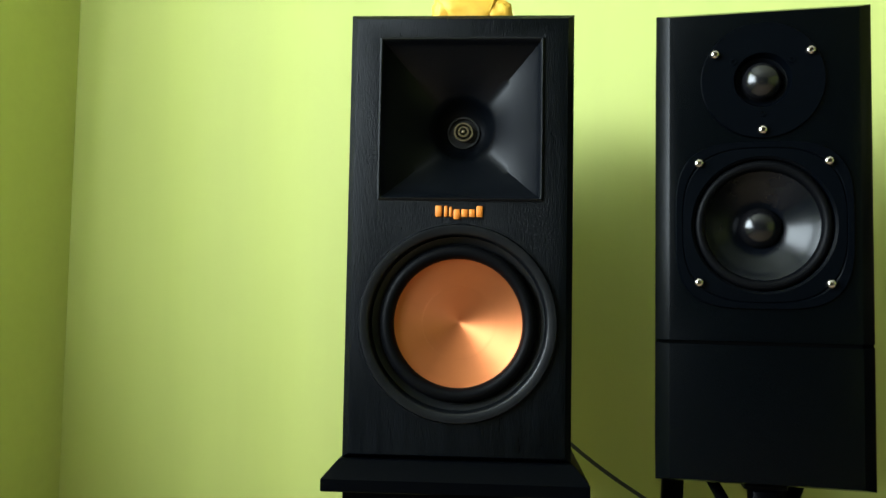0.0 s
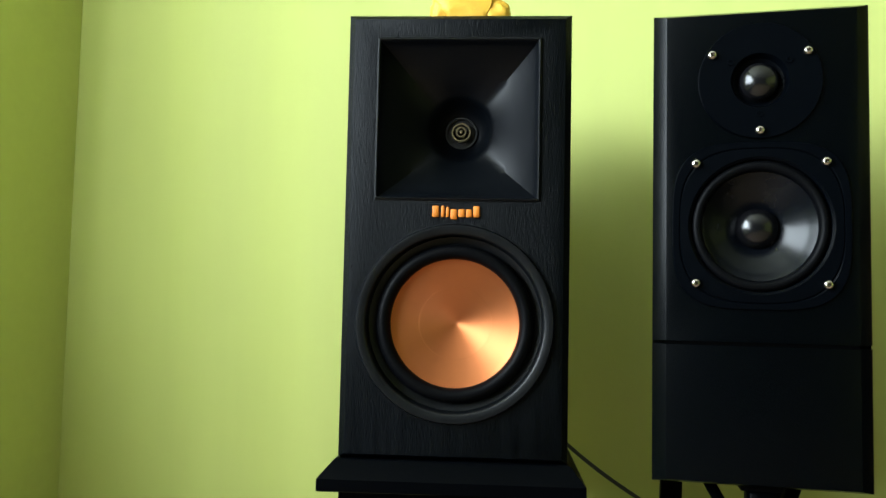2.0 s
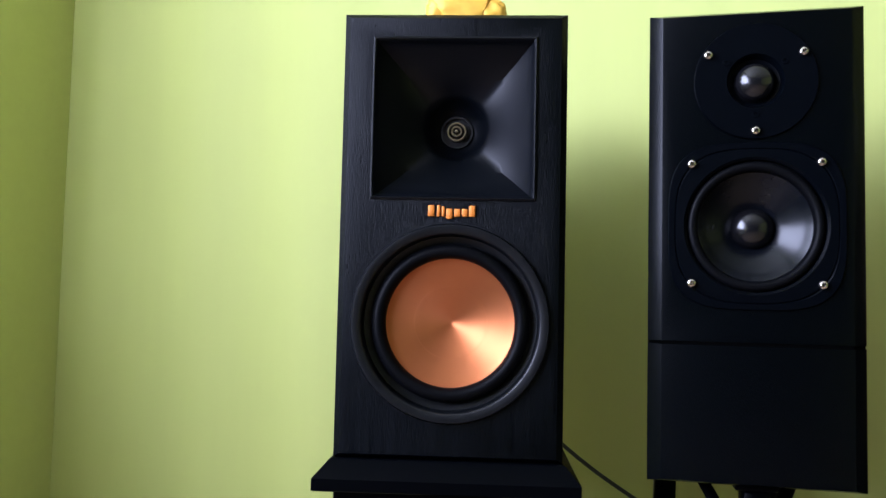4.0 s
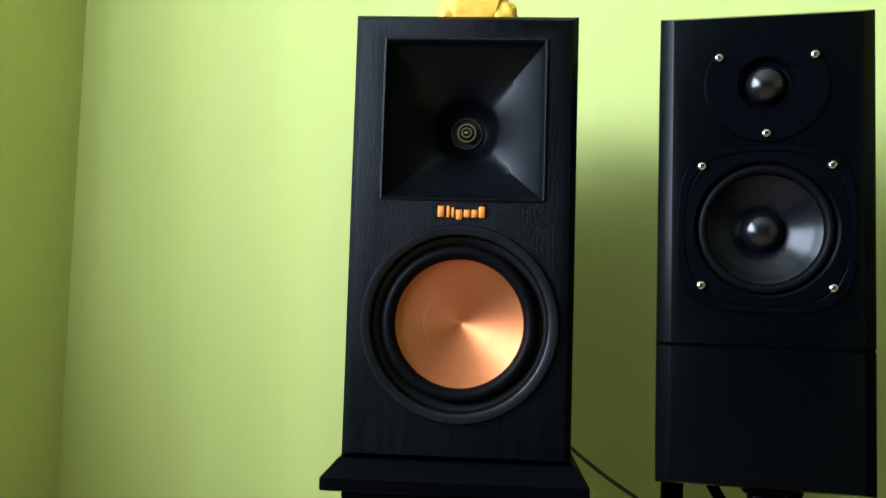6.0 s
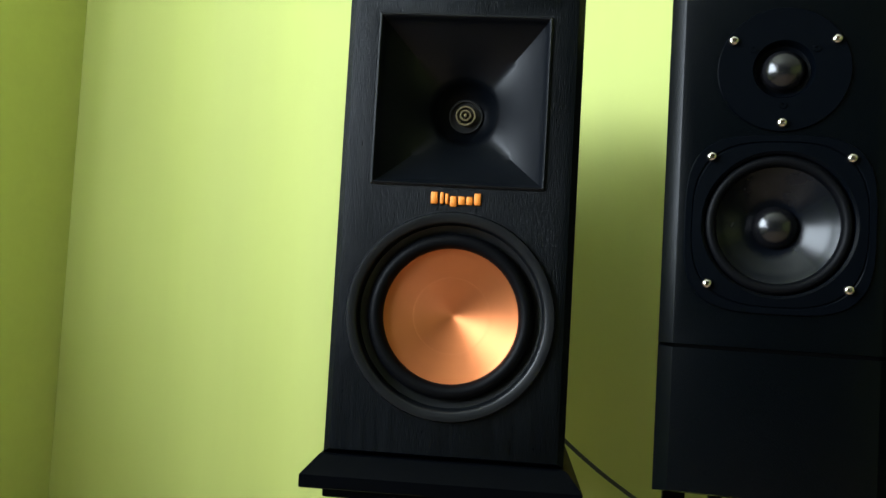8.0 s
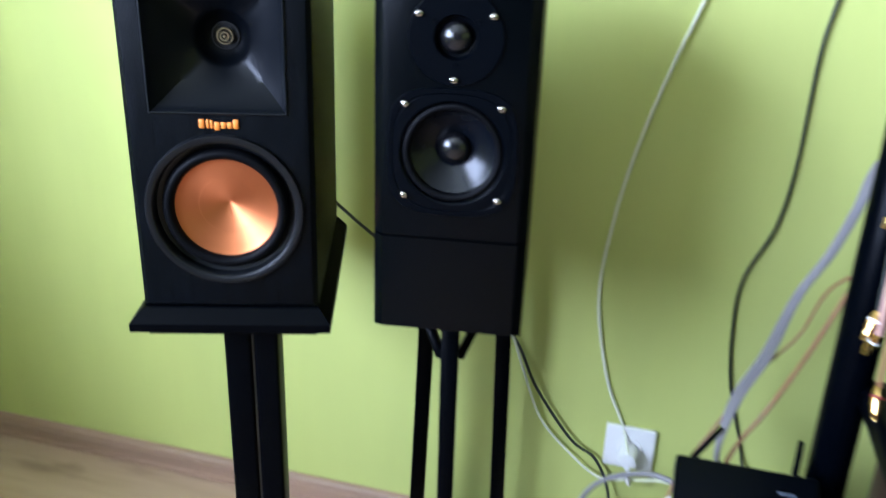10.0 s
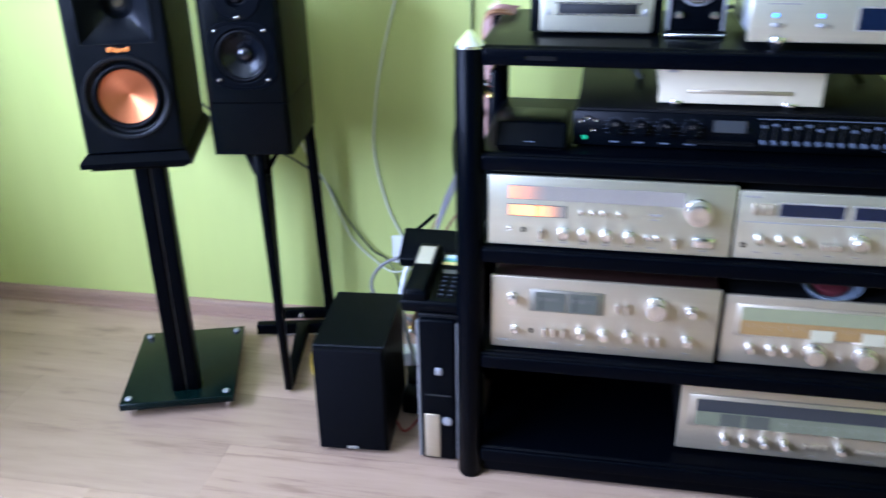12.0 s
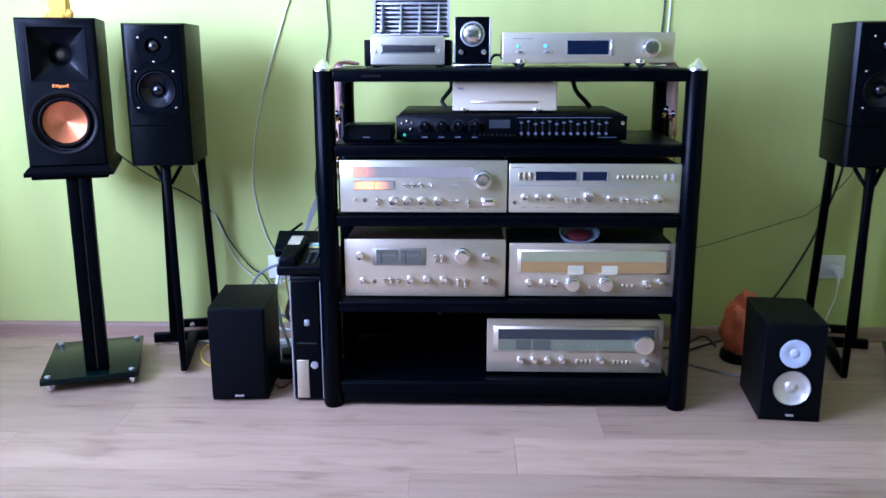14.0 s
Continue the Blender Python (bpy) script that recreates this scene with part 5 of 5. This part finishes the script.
cable([(0.50, -0.08, 0.006), (0.58, -0.12, 0.03), (0.66, -0.08, 0.05), (0.70, -0.10, 0.02)], 0.004, M_CABLEB, "black lamp cable on the floor beside the rack")
cable([(0.52, -0.16, 0.006), (0.60, -0.24, 0.006), (0.68, -0.30, 0.006), (0.74, -0.33, 0.006)], 0.0035, M_CABLEG, "grey cable lying on the floor beside the rack")
cable([(1.108, -0.012, 0.226), (1.102, -0.02, 0.17), (1.075, -0.03, 0.10), (1.05, -0.05, 0.03), (1.02, -0.09, 0.006), (0.93, -0.13, 0.006)], 0.002, M_CABLEI, "ivory cable from the socket down to the floor")
# power strip and small adapters behind the floor speaker
t = thing("power_strip", pose(-0.74, -0.14, 0, 0, 0, 10), "white power strip lying on the floor behind the speaker", "power strip")
part("body", box(-0.11, 0.11, -0.025, 0.025, 0.0, 0.042, 0.006, 3), M_WHITE, t)
for k in range(4):
    part("outlet", lathe([(0.018, 0.0415), (0.018, 0.0435), (0.016, 0.0435), (0.015, 0.0425), (0.0, 0.0425)], -0.075 + 0.05 * k, 0, 0, 20, 'z'), M_WHITE, t)
for k, (x, y, s) in enumerate(((-0.655, -0.335, 0.03), (-0.66, -0.27, 0.035))):
    t = thing("power_adapter", pose(x, y, 0, 0, 0, 20 * k), "small black power adapter on the floor", "adapter")
    part("body", box(-0.028, 0.028, -s, s, 0.0, 0.05 + 0.01 * k, 0.006, 3), M_BLACK, t)
    part("label_sticker", box(-0.0285, -0.0275, -s * 0.6, s * 0.6, 0.015, 0.035), M_PALEPRINT, t)

# interconnects hanging from the top shelf at both ends of the rack
def interconnect(side, k):
    """A lead over the shelf's end that hangs down between the posts, with a plug on its end."""
    x = (-0.490 if side < 0 else 0.465) + side * 0.0035 * (k % 3)
    y0, ln = -0.205 - 0.0135 * k, (0.115, 0.10, 0.235, 0.14, 0.26, 0.175, 0.125, 0.30)[k]
    y1 = y0 - 0.018 + 0.016 * math.sin(k * 2.3)
    pink = k in (0, 1, 3, 4, 6)
    c = thing("interconnect_cable", pose(0, 0, 0), "flat pink copper-coloured lead hanging from the rack" if pink else "dark lead with a plug hanging from the rack", "cable", "hanging interconnects")
    part("lead", tube([(x - side * 0.050, y0 + 0.025, ZT + 0.006), (x - side * 0.022, y0 + 0.008, ZT + 0.009 + 0.004 * (k % 2)), (x - side * 0.002, y0, ZT + 0.005), (x + side * 0.005, y0 - 0.004, ZT - 0.03),
                       (x + side * 0.003, (y0 + y1) / 2, ZT - ln * 0.6), (x + side * 0.003, y1, ZT - ln)], 0.0042 if pink else 0.0026, 8, 8, 0.5 if pink else 1.0), M_CABLEP if pink else (M_CABLEB, M_CABLEO)[k % 2], c)
    at = pose(x + side * 0.003, y1, ZT - ln, 48 * math.sin(k * 1.7), 20 * math.cos(k * 2.9), 0)
    sleeve = part("plug", moved(lathe([(0.0, -0.022), (0.0058, -0.022), (0.0062, -0.018), (0.0055, -0.004), (0.003, 0.001)], 0, 0, 0, 14, 'z'), at), M_GOLD if k % 3 else M_BLACK, c, "gold-plated plug" if k % 3 else "black plug sleeve")
    part("pin", moved(lathe([(0.0, -0.036), (0.0030, -0.036), (0.0034, -0.030), (0.0046, -0.029), (0.0046, -0.0215)], 0, 0, 0, 12, 'z'), at), M_GOLD, sleeve, "gold-plated pin")
    part("ring", moved(lathe([(0.0061, -0.012), (0.0066, -0.0115), (0.0066, -0.009), (0.0060, -0.0085)], 0, 0, 0, 14, 'z'), at), M_CABLER if k % 2 else M_CABLEW, sleeve)


for side in (-1, 1):
    for k in range(8):
        interconnect(side, k)
for k, (x, z) in enumerate(((-0.33, 0.17), (-0.25, 0.19), (-0.20, 0.16), (-0.11, 0.18))):
    cable([(x - 0.05, -0.185, 0.272), (x - 0.02, -0.20, 0.21), (x, -0.205, z), (x + 0.03, -0.20, 0.22), (x + 0.06, -0.185, 0.272)], 0.004, (M_CABLEG, M_CABLEB)[k % 2], "slack lead drooping behind the lowest shelf")
# short black leads between shelf devices
cable([(-0.06, -0.36, ZT + 0.004), (-0.045, -0.34, ZT + 0.03), (-0.02, -0.28, ZT + 0.03)], 0.004, M_CABLEB, "short black lead behind the controller")
cable([(-0.17, -0.20, 0.89), (-0.165, -0.23, 0.86), (-0.19, -0.26, 0.825), (-0.18, -0.27, 0.806)], 0.006, M_CABLEB, "black lead hanging behind the cream box")
cable([(0.19, -0.20, 0.89), (0.20, -0.22, 0.85), (0.225, -0.26, 0.82), (0.235, -0.27, 0.806)], 0.007, M_CABLEB, "thick black lead behind the mixer")

# ---- floor planks, last ----
PL, PW, GAP = 1.285, 0.193, 0.0006
rng = random.Random(7)
plank_mesh = {}
row = 0
y = YB
while y > YF + 0.01:
    y0 = max(YF, y - PW)
    x = XL - rng.uniform(0.1, 1.15) if row != 4 else 0.005 - 2 * PL
    while x < XR:
        x0, x1 = max(x, XL), min(x + PL, XR)
        if x1 - x0 > 0.02:
            key = (round(x1 - x0, 3), round(y - y0, 3))
            if key not in plank_mesh:
                plank_mesh[key] = mesh_of("plank", box(0, x1 - x0 - GAP, 0, y - y0 - GAP, -0.0088, 0.0), M_FLOOR)
            pk = new("plank", plank_mesh[key])
            pk.location = (x0, y0, 0)
            pk.parent = floor
        x += PL
    y -= PW
    row += 1
